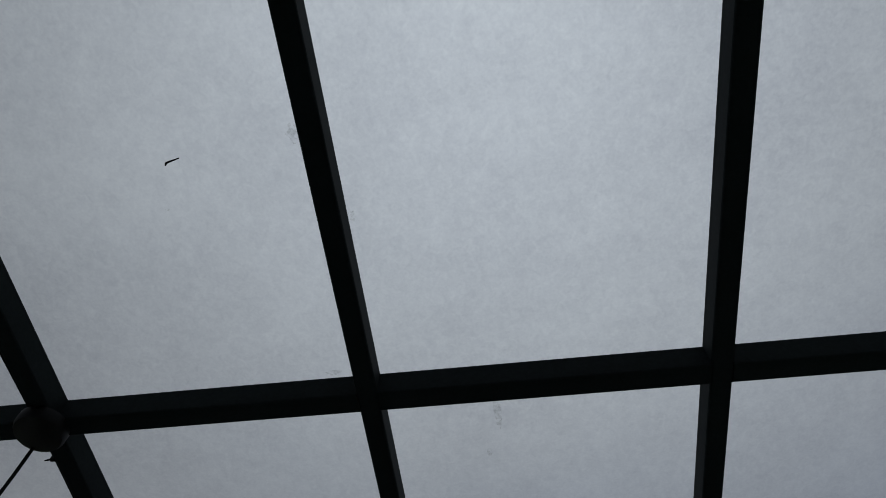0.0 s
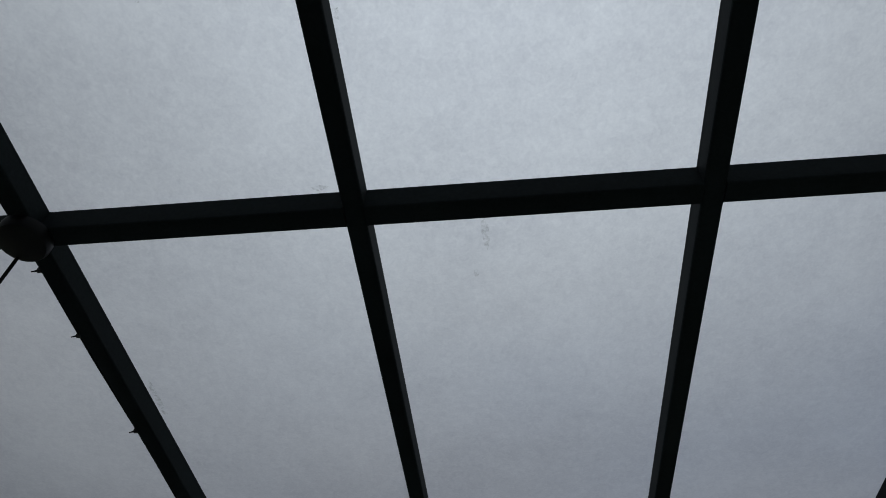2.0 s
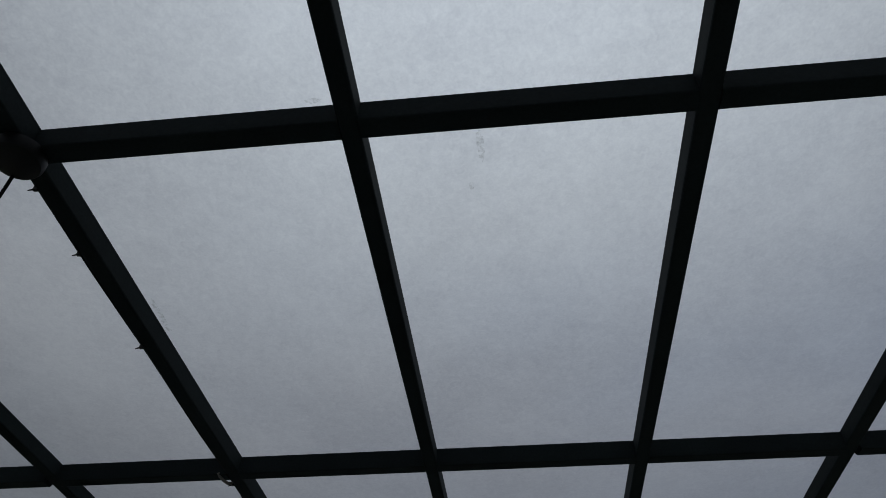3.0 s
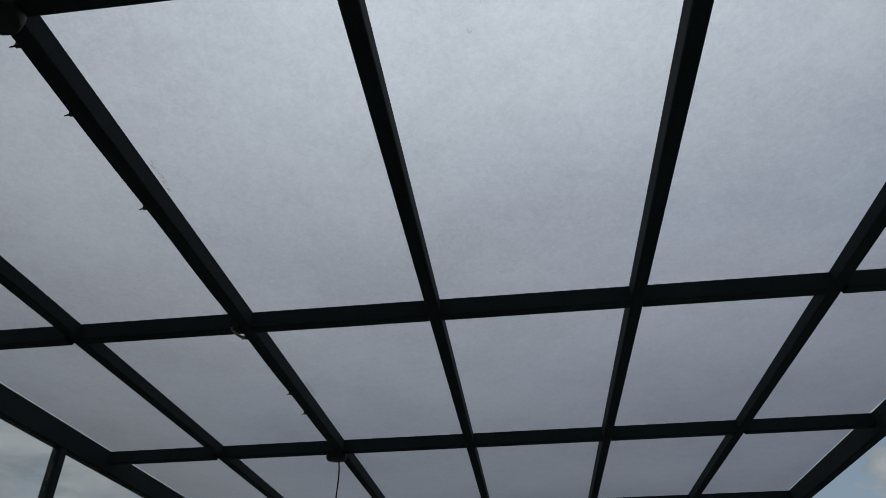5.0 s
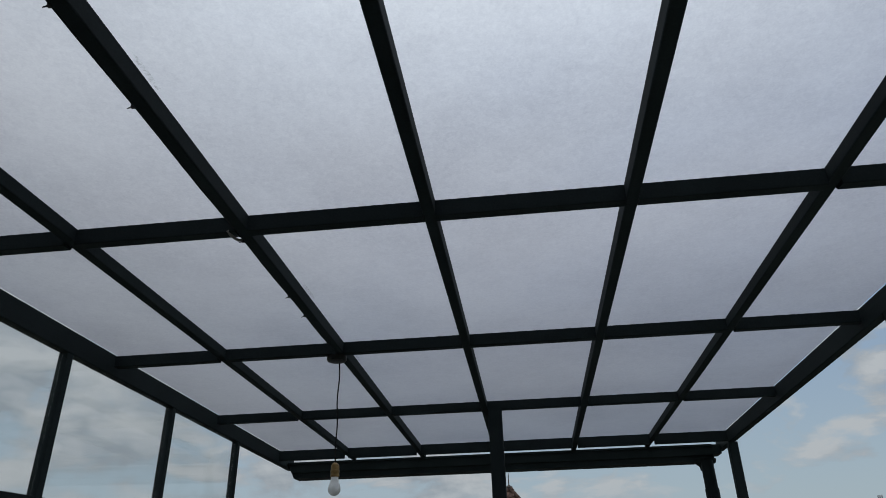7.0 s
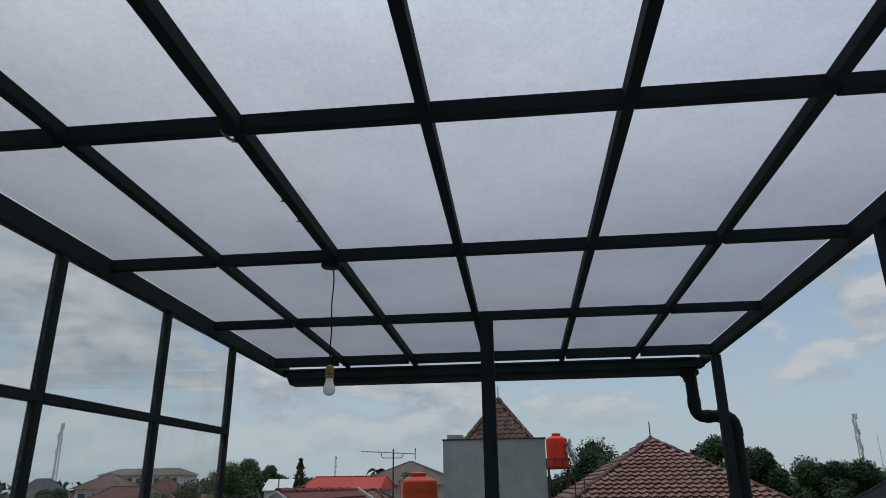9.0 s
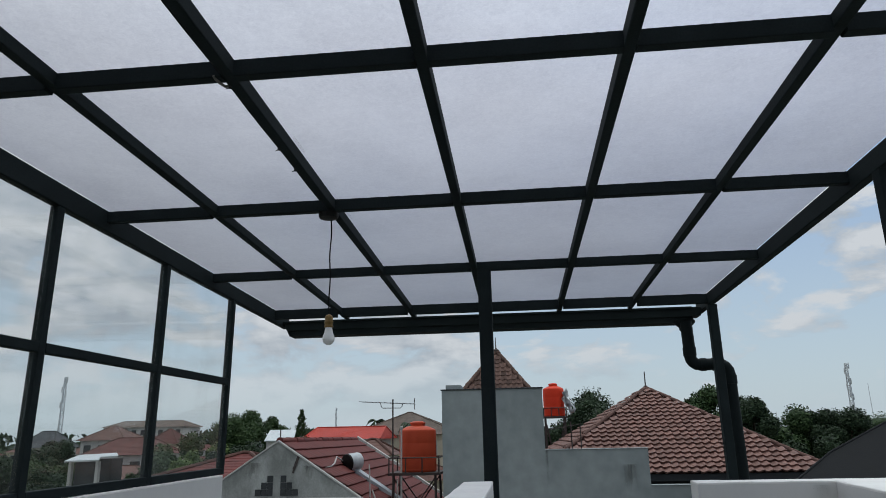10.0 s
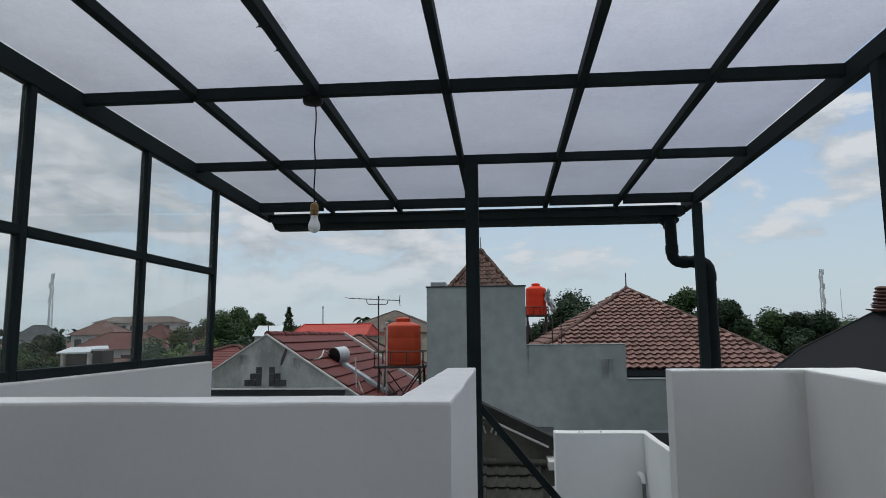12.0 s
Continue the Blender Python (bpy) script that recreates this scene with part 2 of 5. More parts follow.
# ---- building helpers ----
def box(bm, x0, x1, y0, y1, z0, z1, bev=0.0):
    vs = [bm.verts.new((x, y, z)) for x in (x0, x1) for y in (y0, y1) for z in (z0, z1)]
    fs = [bm.faces.new([vs[i] for i in q]) for q in ((0, 1, 3, 2), (4, 6, 7, 5), (0, 4, 5, 1), (2, 3, 7, 6), (0, 2, 6, 4), (1, 5, 7, 3))]
    if bev:
        es = list({e for f in fs for e in f.edges})
        bmesh.ops.bevel(bm, geom=es, offset=bev, segments=2, affect="EDGES", profile=0.5)
    return vs


def axes(p, q, up=(0, 0, 1)):
    d = (Vector(q) - Vector(p)).normalized()
    u = Vector(up)
    if abs(d.dot(u)) > 0.99:
        u = Vector((0, 1, 0))
    s = d.cross(u).normalized()
    return d, s, s.cross(d).normalized()


def bar(bm, p, q, w, h, bev=0.0):
    """Square tube from p to q, w across, h in height, centred on the line."""
    d, s, u = axes(p, q)
    vs = []
    for c in (Vector(p), Vector(q)):
        for a, b in ((-1, -1), (1, -1), (1, 1), (-1, 1)):
            vs.append(bm.verts.new(c + s * (a * w / 2) + u * (b * h / 2)))
    fs = [bm.faces.new([vs[i] for i in f]) for f in ((3, 2, 1, 0), (4, 5, 6, 7), (0, 1, 5, 4), (1, 2, 6, 5), (2, 3, 7, 6), (3, 0, 4, 7))]
    if bev:
        es = [e for e in {e for f in fs for e in f.edges} if abs((e.verts[0].co - e.verts[1].co).normalized().dot(d)) > 0.9]
        bmesh.ops.bevel(bm, geom=es, offset=bev, segments=2, affect="EDGES", profile=0.5)


def lathe(bm, c, prof, seg=24, axis=None):
    """Turned solid: prof is (radius, height) pairs from bottom to top, along axis from c."""
    d, s, u = axes((0, 0, 0), axis or (0, 0, 1))
    rings = []
    for r, h in prof:
        rings.append([bm.verts.new(Vector(c) + d * h + (s * math.cos(2 * math.pi * k / seg) + u * math.sin(2 * math.pi * k / seg)) * max(r, 1e-4)) for k in range(seg)])
    for a, b in zip(rings, rings[1:]):
        for k in range(seg):
            bm.faces.new((a[k], a[(k + 1) % seg], b[(k + 1) % seg], b[k]))
    bm.faces.new(list(reversed(rings[0])))
    bm.faces.new(rings[-1])


def rod(bm, p, q, r, r2=None, seg=10):
    n = (Vector(q) - Vector(p)).length
    lathe(bm, p, [(r, 0), (r if r2 is None else r2, n)], seg, tuple(Vector(q) - Vector(p)))


def sweep(bm, pts, r, seg=14):
    """Round pipe along a polyline."""
    pts = [Vector(p) for p in pts]
    rings = []
    ref = None
    for i, p in enumerate(pts):
        d = (pts[min(i + 1, len(pts) - 1)] - pts[max(i - 1, 0)]).normalized()
        if ref is None:
            ref = Vector((0, 1, 0)) if abs(d.y) < 0.9 else Vector((1, 0, 0))
        s = (ref - d * ref.dot(d)).normalized()
        ref = s
        u = d.cross(s)
        rings.append([bm.verts.new(p + (s * math.cos(2 * math.pi * k / seg) + u * math.sin(2 * math.pi * k / seg)) * r) for k in range(seg)])
    for a, b in zip(rings, rings[1:]):
        for k in range(seg):
            bm.faces.new((a[k], a[(k + 1) % seg], b[(k + 1) % seg], b[k]))
    bm.faces.new(list(reversed(rings[0])))
    bm.faces.new(rings[-1])


def poly(bm, pts, thick=0.0, face=None):
    """A flat plate with that outline, thick metres deep behind the side that looks along face."""
    pts = [Vector(p) for p in pts]
    if face and sum((pts[k].cross(pts[(k + 1) % len(pts)]) for k in range(len(pts))), Vector()).dot(Vector(face)) < 0:
        pts.reverse()
    f = bm.faces.new([bm.verts.new(p) for p in pts])
    if thick:
        f.normal_update()
        nrm = f.normal.copy()
        r = bmesh.ops.extrude_face_region(bm, geom=[f])
        for v in r["geom"]:
            if isinstance(v, bmesh.types.BMVert):
                v.co -= nrm * thick
    return f


def finish(bm, smooth=False):
    bmesh.ops.recalc_face_normals(bm, faces=bm.faces)
    me = bpy.data.meshes.new("mesh")
    bm.to_mesh(me)
    bm.free()
    if smooth:
        me.shade_smooth()
        me.set_sharp_from_angle(angle=radians(40))
    return me


def thing(name, label, category, base=(0, 0, 0), group="", kind=""):
    e = new(name)
    e.empty_display_size = 0.1
    e.location = base
    return tagged(e, label, category, group, kind)


def part(name, bm, material, parent, label="", smooth=False):
    me = bm if isinstance(bm, bpy.types.Mesh) else finish(bm, smooth)
    if material and not me.materials:
        me.materials.append(material)
    ob = new(name, me)
    ob.parent = parent
    if parent.type == "EMPTY":
        ob.matrix_parent_inverse = Matrix.Translation(-parent.location)
    return tagged(ob, label)


def solid(name, bm, material, label, category, kind="", smooth=False, group=""):
    me = finish(bm, smooth)
    me.materials.append(material)
    return tagged(new(name, me), label, category, group, kind)


def NB():
    return bmesh.new()


# ---- the canopy ----
RX = [-1.503, -0.886, -0.248, 0.403, 1.017]          # rafters
XL, XR = -2.105, 1.625                               # edge beams
PY = [5.779, 4.500, 3.207, 1.917, 0.642, -0.64, -1.93]   # purlins, from the gutter back to the house


def roof_z(y):
    return 2.786 - 0.027 * y


Y_END, Y_BACK = 5.98, -2.1
canopy = thing("canopy", "dark painted steel canopy with frosted translucent roof panels", "canopy", (0, 2, 0.25), kind="structure")
for x in RX:
    bm = NB()
    h = 0.049 if abs(x) > 1 else 0.058              # outer rafters made shallower to fit the camera's view
    bar(bm, (x, Y_BACK, roof_z(Y_BACK) + 0.029 - h / 2), (x, Y_END + 0.07, roof_z(Y_END + 0.07) + 0.029 - h / 2), 0.040, h, 0.004)
    part("rafter", bm, M_STEEL, canopy)
edges_x = [XL + 0.025] + RX + [XR - 0.025]
for y in PY:
    bm = NB()
    for a, b in zip(edges_x, edges_x[1:]):
        xa = a + (0.02 if a in RX else 0.0)
        xb = b - (0.02 if b in RX else 0.0)
        h = 0.080 if y == PY[0] else 0.059          # the low purlin is taller
        zc = roof_z(y) + 0.027 - h / 2
        bar(bm, (xa, y - 0.002, zc), (xb, y - 0.002, zc), 0.044, h, 0.004)
    part("purlin", bm, M_STEEL, canopy)
for x in (XL, XR):
    bm = NB()
    h = 0.105 if x == XL else 0.098
    zd = 0.030 - h / 2
    bar(bm, (x, Y_BACK, roof_z(Y_BACK) + zd), (x, Y_END + 0.16, roof_z(Y_END + 0.16) + zd), 0.050, h, 0.005)
    part("edge_beam", bm, M_STEEL, canopy)
# weld beads at the joints
for x in RX:
    bm = NB()
    for y in PY[:-1]:
        for sx in (-1, 1):
            for sy in (-1, 1):
                lathe(bm, (x + sx * 0.021, y + sy * 0.021, roof_z(y) - 0.027), [(0.0015, 0), (0.004, 0.006), (0.004, 0.04), (0.002, 0.05)], 6)
    part("weld_bead", bm, M_STEEL, canopy)
# roof panels, one a bay
for j in range(len(PY) - 1):
    for a, b in zip(edges_x, edges_x[1:]):
        y0, y1 = PY[j + 1], PY[j]
        bm = NB()
        zz = 0.0305 + random.uniform(0, 0.0012)
        g = 0.002
        v = [bm.verts.new((x, y, roof_z(y) + zz)) for x, y in ((a + g, y0 + g), (b - g, y0 + g), (b - g, y1 - g), (a + g, y1 - g))]
        bm.faces.new(list(reversed(v)))      # faces down
        me = bpy.data.meshes.new("roof_panel")
        bm.to_mesh(me)
        bm.free()
        part("roof_panel", me, M_PANEL, canopy)
# posts
bm = NB()
bar(bm, (-0.180, 4.500, -2.6), (-0.180, 4.500, roof_z(4.5) - 0.03), 0.088, 0.088, 0.006)
part("post", bm, M_STEEL, canopy)
bm = NB()
bar(bm, (XR + 0.012, 2.96, 1.27), (XR + 0.012, 2.96, roof_z(2.96) - 0.068), 0.07, 0.07, 0.006)
part("post", bm, M_STEEL, canopy)
bm = NB()
bar(bm, (1.628, 5.76, -2.6), (1.628, 5.76, roof_z(5.76) - 0.068), 0.07, 0.07, 0.006)
part("post", bm, M_STEEL, canopy)

# gutter along the low edge
gutter = thing("roof_gutter", "dark painted box gutter along the low canopy edge", "gutter", (0, 6.05, 2.45))
bm = NB()
gz0, gz1 = 2.464, 2.588
GX0, GX1 = -2.075, 1.52
gprof = [(5.985, gz1), (5.985, gz0 + 0.045), (5.998, gz0 + 0.035), (5.998, gz0 - 0.006), (6.155, gz0 - 0.006), (6.155, gz1), (6.149, gz1), (6.149, gz0), (6.004, gz0), (6.004, gz0 + 0.037), (5.991, gz0 + 0.047), (5.991, gz1)]


def cut(z):
    """The gutter's end is cut on the slant."""
    return 0.06 * (1 - (z - gz0) / (gz1 - gz0))


ga = [bm.verts.new((GX0 + cut(z), y, z)) for y, z in gprof]
gb_ = [bm.verts.new((GX1, y, z)) for y, z in gprof]
for k in range(len(gprof)):
    k2 = (k + 1) % len(gprof)
    bm.faces.new((ga[k], ga[k2], gb_[k2], gb_[k]))
part("trough", bm, M_STEEL, gutter)
for x in (GX0 - 0.004, GX1 + 0.004):
    bm = NB()
    box(bm, x - 0.004, x + 0.004, 5.983, 6.157, gz0 - 0.008, gz1 + 0.004, 0.002)
    if x < 0:
        for v in bm.verts:
            v.co.x += cut(v.co.z)
    part("end_cap", bm, M_STEEL, gutter)
bm = NB()
box(bm, GX0, GX1, 5.972, 5.985, gz1 - 0.012, gz1 + 0.004, 0.002)
part("rim", bm, M_STEEL, gutter)
bm = NB()
box(bm, GX1 + 0.009, 1.597, 5.990, 6.150, gz0 + 0.05, gz1 + 0.002, 0.003)
part("end_piece", bm, M_STEEL, gutter)

# downpipe
downpipe = thing("downpipe", "black painted PVC rainwater downpipe with two elbows", "pipe", (1.76, 5.96, -2.6))


def arc(c, r, a0, a1, n, ex, ez):
    return [(c[0] + ex * r * math.cos(a0 + (a1 - a0) * k / n), c[1], c[2] + ez * r * math.sin(a0 + (a1 - a0) * k / n)) for k in range(n + 1)]


PYY = 5.96
pts = [(1.455, PYY, 2.46), (1.460, PYY, 2.18)]
pts += [(1.460 + 0.07 - 0.07 * math.cos(a), PYY, 2.165 - 0.07 * math.sin(a)) for a in (0.0, 0.4, 0.8, 1.2, math.pi / 2)]
pts += [(1.675 + 0.085 * math.sin(a), PYY, 2.01 + 0.085 * math.cos(a)) for a in (0.0, 0.4, 0.8, 1.2, math.pi / 2)]
pts += [(1.762, PYY, 1.5), (1.770, PYY, -2.6)]
bm = NB()
sweep(bm, pts, 0.049, 18)
part("pipe", bm, M_PVC, downpipe, smooth=True)
for p, q in (((1.459, PYY, 2.24), (1.459, PYY, 2.17)), ((1.535, PYY, 2.095), (1.58, PYY, 2.095)), ((1.63, PYY, 2.095), (1.675, PYY, 2.095)), ((1.760, PYY, 2.0), (1.760, PYY, 1.93))):
    bm = NB()
    rod(bm, p, q, 0.054, seg=18)
    part("socket_collar", bm, M_PVC, downpipe, smooth=True)
bm = NB()
lathe(bm, (1.455, PYY + 0.05, 2.39), [(0.045, 0), (0.05, 0.03), (0.085, 0.06), (0.09, 0.085)], 18)
part("outlet_funnel", bm, M_PVC, downpipe, smooth=True)

# ---- glazed screen on the side wall ----
SX = -2.105
GY = [4.886, 3.872, 2.832, 1.79, 0.75, -0.29, -1.33]
SILL, MID = 1.349, 1.975
FALL = 0.006                                          # parapet top tilted to fit the camera's view: drop a metre towards the house


def sill(y):
    return SILL - FALL * (4.886 - y)


def sx(z):
    return SX - 0.010 * (2.62 - z)


screen = thing("glazed_screen", "dark steel framed clear glass wind screen standing on the side parapet", "glass screen", (SX, 2, 1.33))
for y in GY:
    bm = NB()
    bar(bm, (sx(SILL - 0.02), y, sill(y) - 0.02), (SX, y, roof_z(y) - 0.0765), 0.046, 0.046, 0.004)
    part("post", bm, M_STEEL, screen)
for y0, y1 in zip(GY, GY[1:]):
    for z, za, zb in ((SILL, sill(y0) + 0.002, sill(y1) + 0.002), (MID, MID, MID)):
        bm = NB()
        bar(bm, (sx(z), y0 - 0.0255, za), (sx(z), y1 + 0.0255, zb), 0.046, 0.046, 0.004)
        part("rail", bm, M_STEEL, screen)
    for z0, z1 in ((sill(y1) + 0.026, MID - 0.024), (MID + 0.024, None)):
        bm = NB()
        a, b = y0 - 0.026, y1 + 0.026
        za = z1 if z1 else roof_z(a) - 0.077
        zb = z1 if z1 else roof_z(b) - 0.077
        vs = [bm.verts.new((sx(z) + o, y, z)) for o in (-0.003, 0.003) for y, z in ((a, z0), (b, z0), (b, zb), (a, za))]
        for f in ((0, 1, 2, 3), (7, 6, 5, 4), (0, 4, 5, 1), (1, 5, 6, 2), (2, 6, 7, 3), (3, 7, 4, 0)):
            bm.faces.new([vs[i] for i in f])
        pane = part("pane", bm, M_GLASS, screen)
        pane.visible_shadow = False
# small hinge lugs on the outside of the screen posts
for y in GY[:4]:
    for z in (1.66, 2.30):
        bm = NB()
        rod(bm, (sx(z) + 0.004, y + 0.029, z - 0.02), (sx(z) + 0.004, y + 0.029, z + 0.02), 0.006, seg=8)
        part("hinge_lug", bm, M_STEEL, screen)

# ---- parapets and terrace ----
def prism(bm, outline, z0, z1):
    lo = [bm.verts.new((x, y, z0)) for x, y in outline]
    hi = [bm.verts.new((x, y, z1)) for x, y in outline]
    bm.faces.new(list(reversed(lo)))
    bm.faces.new(hi)
    n = len(lo)
    for k in range(n):
        bm.faces.new((lo[k], lo[(k + 1) % n], hi[(k + 1) % n], hi[k]))


FLOOR = 0.25


def hand_plaster(bm):
    """Breaks long level edges and lets them wander by a few millimetres."""
    long = [e for e in bm.edges if e.calc_length() > 0.4 and abs(e.verts[0].co.z - e.verts[1].co.z) < 0.1]
    bmesh.ops.subdivide_edges(bm, edges=long, cuts=14)
    for v in bm.verts:
        if v.co.z > 0:
            p = v.co.copy()
            p.z = 0
            v.co += Vector((noise.noise(p * 3.1), noise.noise(p * 3.1 + Vector((7, 0, 0))), 0.7 * noise.noise(p * 4.3 + Vector((0, 9, 0))))) * 0.006


def wall(name, outline, z0, z1, label, paint=M_WHITE, fall=0.0):
    w = thing(name, label, "wall", (outline[0][0], outline[0][1], z0), kind="structure")
    bm = NB()
    prism(bm, outline, z0, z1 - 0.012)
    far = max(p[1] for p in outline)
    for v in bm.verts:
        if v.co.z > 0:
            v.co.z -= fall * (far - v.co.y)
    hand_plaster(bm)
    part("wall_body", bm, paint, w)
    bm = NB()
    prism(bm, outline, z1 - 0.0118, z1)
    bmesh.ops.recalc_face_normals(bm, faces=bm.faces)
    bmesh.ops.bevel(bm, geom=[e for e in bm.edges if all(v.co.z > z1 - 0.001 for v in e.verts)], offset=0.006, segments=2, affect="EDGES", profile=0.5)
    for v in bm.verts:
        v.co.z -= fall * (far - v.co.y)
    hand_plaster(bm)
    part("coping", bm, M_COPING, w, "wall top in a lighter white that paints in light from above")
    return w


wall("wall_parapet_front", [(-2.074, 2.005), (-0.150, 2.005), (-0.150, 4.02), (-0.320, 4.02), (-0.320, 2.185), (-2.074, 2.185)], -2.6, 1.31, "white painted L-shaped parapet wall round the stairwell")
wall("wall_parapet_side", [(-2.24, -2.1), (-2.074, -2.1), (-2.074, 4.84), (-2.24, 4.84)], -2.6, 1.327, "white painted side parapet wall carrying the glass screen", fall=FALL)
wall("wall_parapet_right", [(0.956, 4.02), (1.668, 4.02), (1.40, 1.9), (1.40, -2.1), (1.66, -2.1), (1.66, 1.9), (2.03, 4.20), (0.956, 4.20)], -2.6, 1.29, "white painted parapet wall with an inner corner")
bm = NB()
box(bm, -2.074, 1.40, -2.1, 2.005, FLOOR - 0.15, FLOOR)
solid("floor", bm, M_FLOOR, "plain grey cement terrace floor", "floor", "structure")
bm = NB()
box(bm, -3.2, 2.6, -2.3, -2.1, -6.0, 3.3)
solid("wall_house", bm, M_HOUSE, "unseen grey house wall added behind the terrace", "wall", "structure")
# lower stair wall with its return; sky light on it is in the colour
wall("wall_stair", [(0.385, 5.40), (1.045, 5.40), (1.036, 4.42), (1.085, 4.42), (1.095, 5.55), (0.385, 5.55)], -2.6, 0.755, "white low wall beside the stair, with a return, brightened in colour for sky light", M_WHITE_BRIGHT)
bm = NB()
bar(bm, (-0.146, 4.5, 1.04), (0.375, 4.5, 0.42), 0.03, 0.045, 0.003)
bar(bm, (0.375, 4.5, 0.42), (2.0, 4.5, -1.5), 0.03, 0.045, 0.003)
solid("stair_brace", bm, M_STEEL, "dark painted steel diagonal stair brace fixed to the post", "brace")

# near-black block stands in for the shaded gap behind the stair wall
bm = NB()
box(bm, 1.10, 1.75, 5.56, 5.70, -2.6, 0.735)
solid("wall_stair_back", bm, M_DARKGAP, "near-black block that paints the dark gap behind the stair wall", "wall", "structure")

# chipped white mortar along the foot of the screen
rgm = random.Random(8)
bm = NB()
yy = 2.2
while yy < 4.86:
    l = rgm.uniform(0.02, 0.13)
    z = 1.3275 - FALL * (4.84 - yy)
    xx = -2.094 + rgm.uniform(-0.004, 0.004)
    lathe(bm, (xx, yy, z), [(0.001, 0), (0.0025 * rgm.uniform(0.5, 1.4), l * 0.3), (0.002, l * 0.8), (0.001, l)], 6, (0, 1, 0))
    yy += l + rgm.uniform(0.05, 0.45)
tagged(solid("mortar_bead", bm, M_COPING, "chipped white mortar bead along the screen foot", "mortar"), kind="stuff")

# ---- hanging lamps ----
def pendant(bx, by, x, y, ztop, drop, sway):
    lamp = thing("pendant_lamp", "bare white bulb in a brass lampholder hanging on a black cord", "lamp", (x, y, ztop), group="hanging lamps")
    bm = NB()
    lathe(bm, (bx, by, ztop - 0.030), [(0.030, 0), (0.046, 0.004), (0.050, 0.012), (0.050, 0.030)], 28)
    part("ceiling_box", bm, M_BLACKPLASTIC, lamp, "round black junction box", True)
    zc = ztop - 0.03 - drop
    bm = NB()
    sweep(bm, [(x + sway * math.sin(k * 0.9), y + sway * math.sin(k * 0.6), ztop - 0.028 - drop * k / 14) for k in range(15)], 0.0035, 8)
    part("cord", bm, M_CABLE, lamp, smooth=True)
    xb, yb = x + sway * math.sin(12.6), y + sway * math.sin(8.4)
    bm = NB()
    lathe(bm, (xb, yb, zc - 0.066), [(0.0195, 0), (0.022, 0.003), (0.022, 0.010), (0.0200, 0.012), (0.0200, 0.020), (0.0215, 0.022), (0.0215, 0.030), (0.0195, 0.032), (0.0195, 0.052), (0.015, 0.060), (0.006, 0.066)], 24)
    part("lampholder", bm, M_BRASS, lamp, "aged brass lampholder", True)
    bm = NB()
    lathe(bm, (xb, yb, zc - 0.151), [(0.001, 0), (0.012, 0.0022), (0.022, 0.009), (0.0285, 0.020), (0.0300, 0.031), (0.0285, 0.042), (0.0245, 0.052), (0.0205, 0.062), (0.0180, 0.075), (0.0170, 0.086)], 28)
    part("bulb", bm, M_BULB, lamp, "white LED bulb, switched off", True)


pendant(-0.912, 3.235, -0.905, 3.262, roof_z(3.235) - 0.029, 0.488, 0.003)
pendant(-0.890, 0.632, -0.912, 0.664, roof_z(0.632) - 0.029, 0.470, 0.0006)

# cable along one rafter with its clips
cable = thing("lamp_cable", "thin black cable clipped along a rafter to the lamps", "cable", (-0.92, 1.5, 2.7))
bm = NB()
sweep(bm, [(-0.910, -2.0 + k * 0.13, roof_z(-2.0 + k * 0.13) - 0.020 + 0.002 * math.sin(k * 1.3)) for k in range(40)], 0.004, 8)
part("cord", bm, M_CABLE, cable, smooth=True)
for y in (0.724, 0.910, 1.245, 1.98, 2.475, 2.69):
    bm = NB()
    z = roof_z(y) - 0.020
    box(bm, -0.917, -0.906, y - 0.004, y + 0.004, z - 0.008, z + 0.010, 0.001)
    rod(bm, (-0.916, y, z - 0.004), (-0.926, y - 0.003, z - 0.010), 0.0024, 0.0012, 6)
    part("clip", bm, M_BLACKPLASTIC, cable)

# bent conduit end at the middle joint
bm = NB()
zc = roof_z(1.9)
sweep(bm, [(-0.932, 1.893, zc - 0.026), (-0.929, 1.905, zc - 0.033), (-0.924, 1.93, zc - 0.036), (-0.917, 1.952, zc - 0.036), (-0.910, 1.962, zc - 0.030)], 0.005, 10)
part("conduit_end", bm, surface("grey_conduit", (0.16, 0.15, 0.14), (0.1, 0.095, 0.09), rough=0.5), cable, "grey bent conduit end", True)


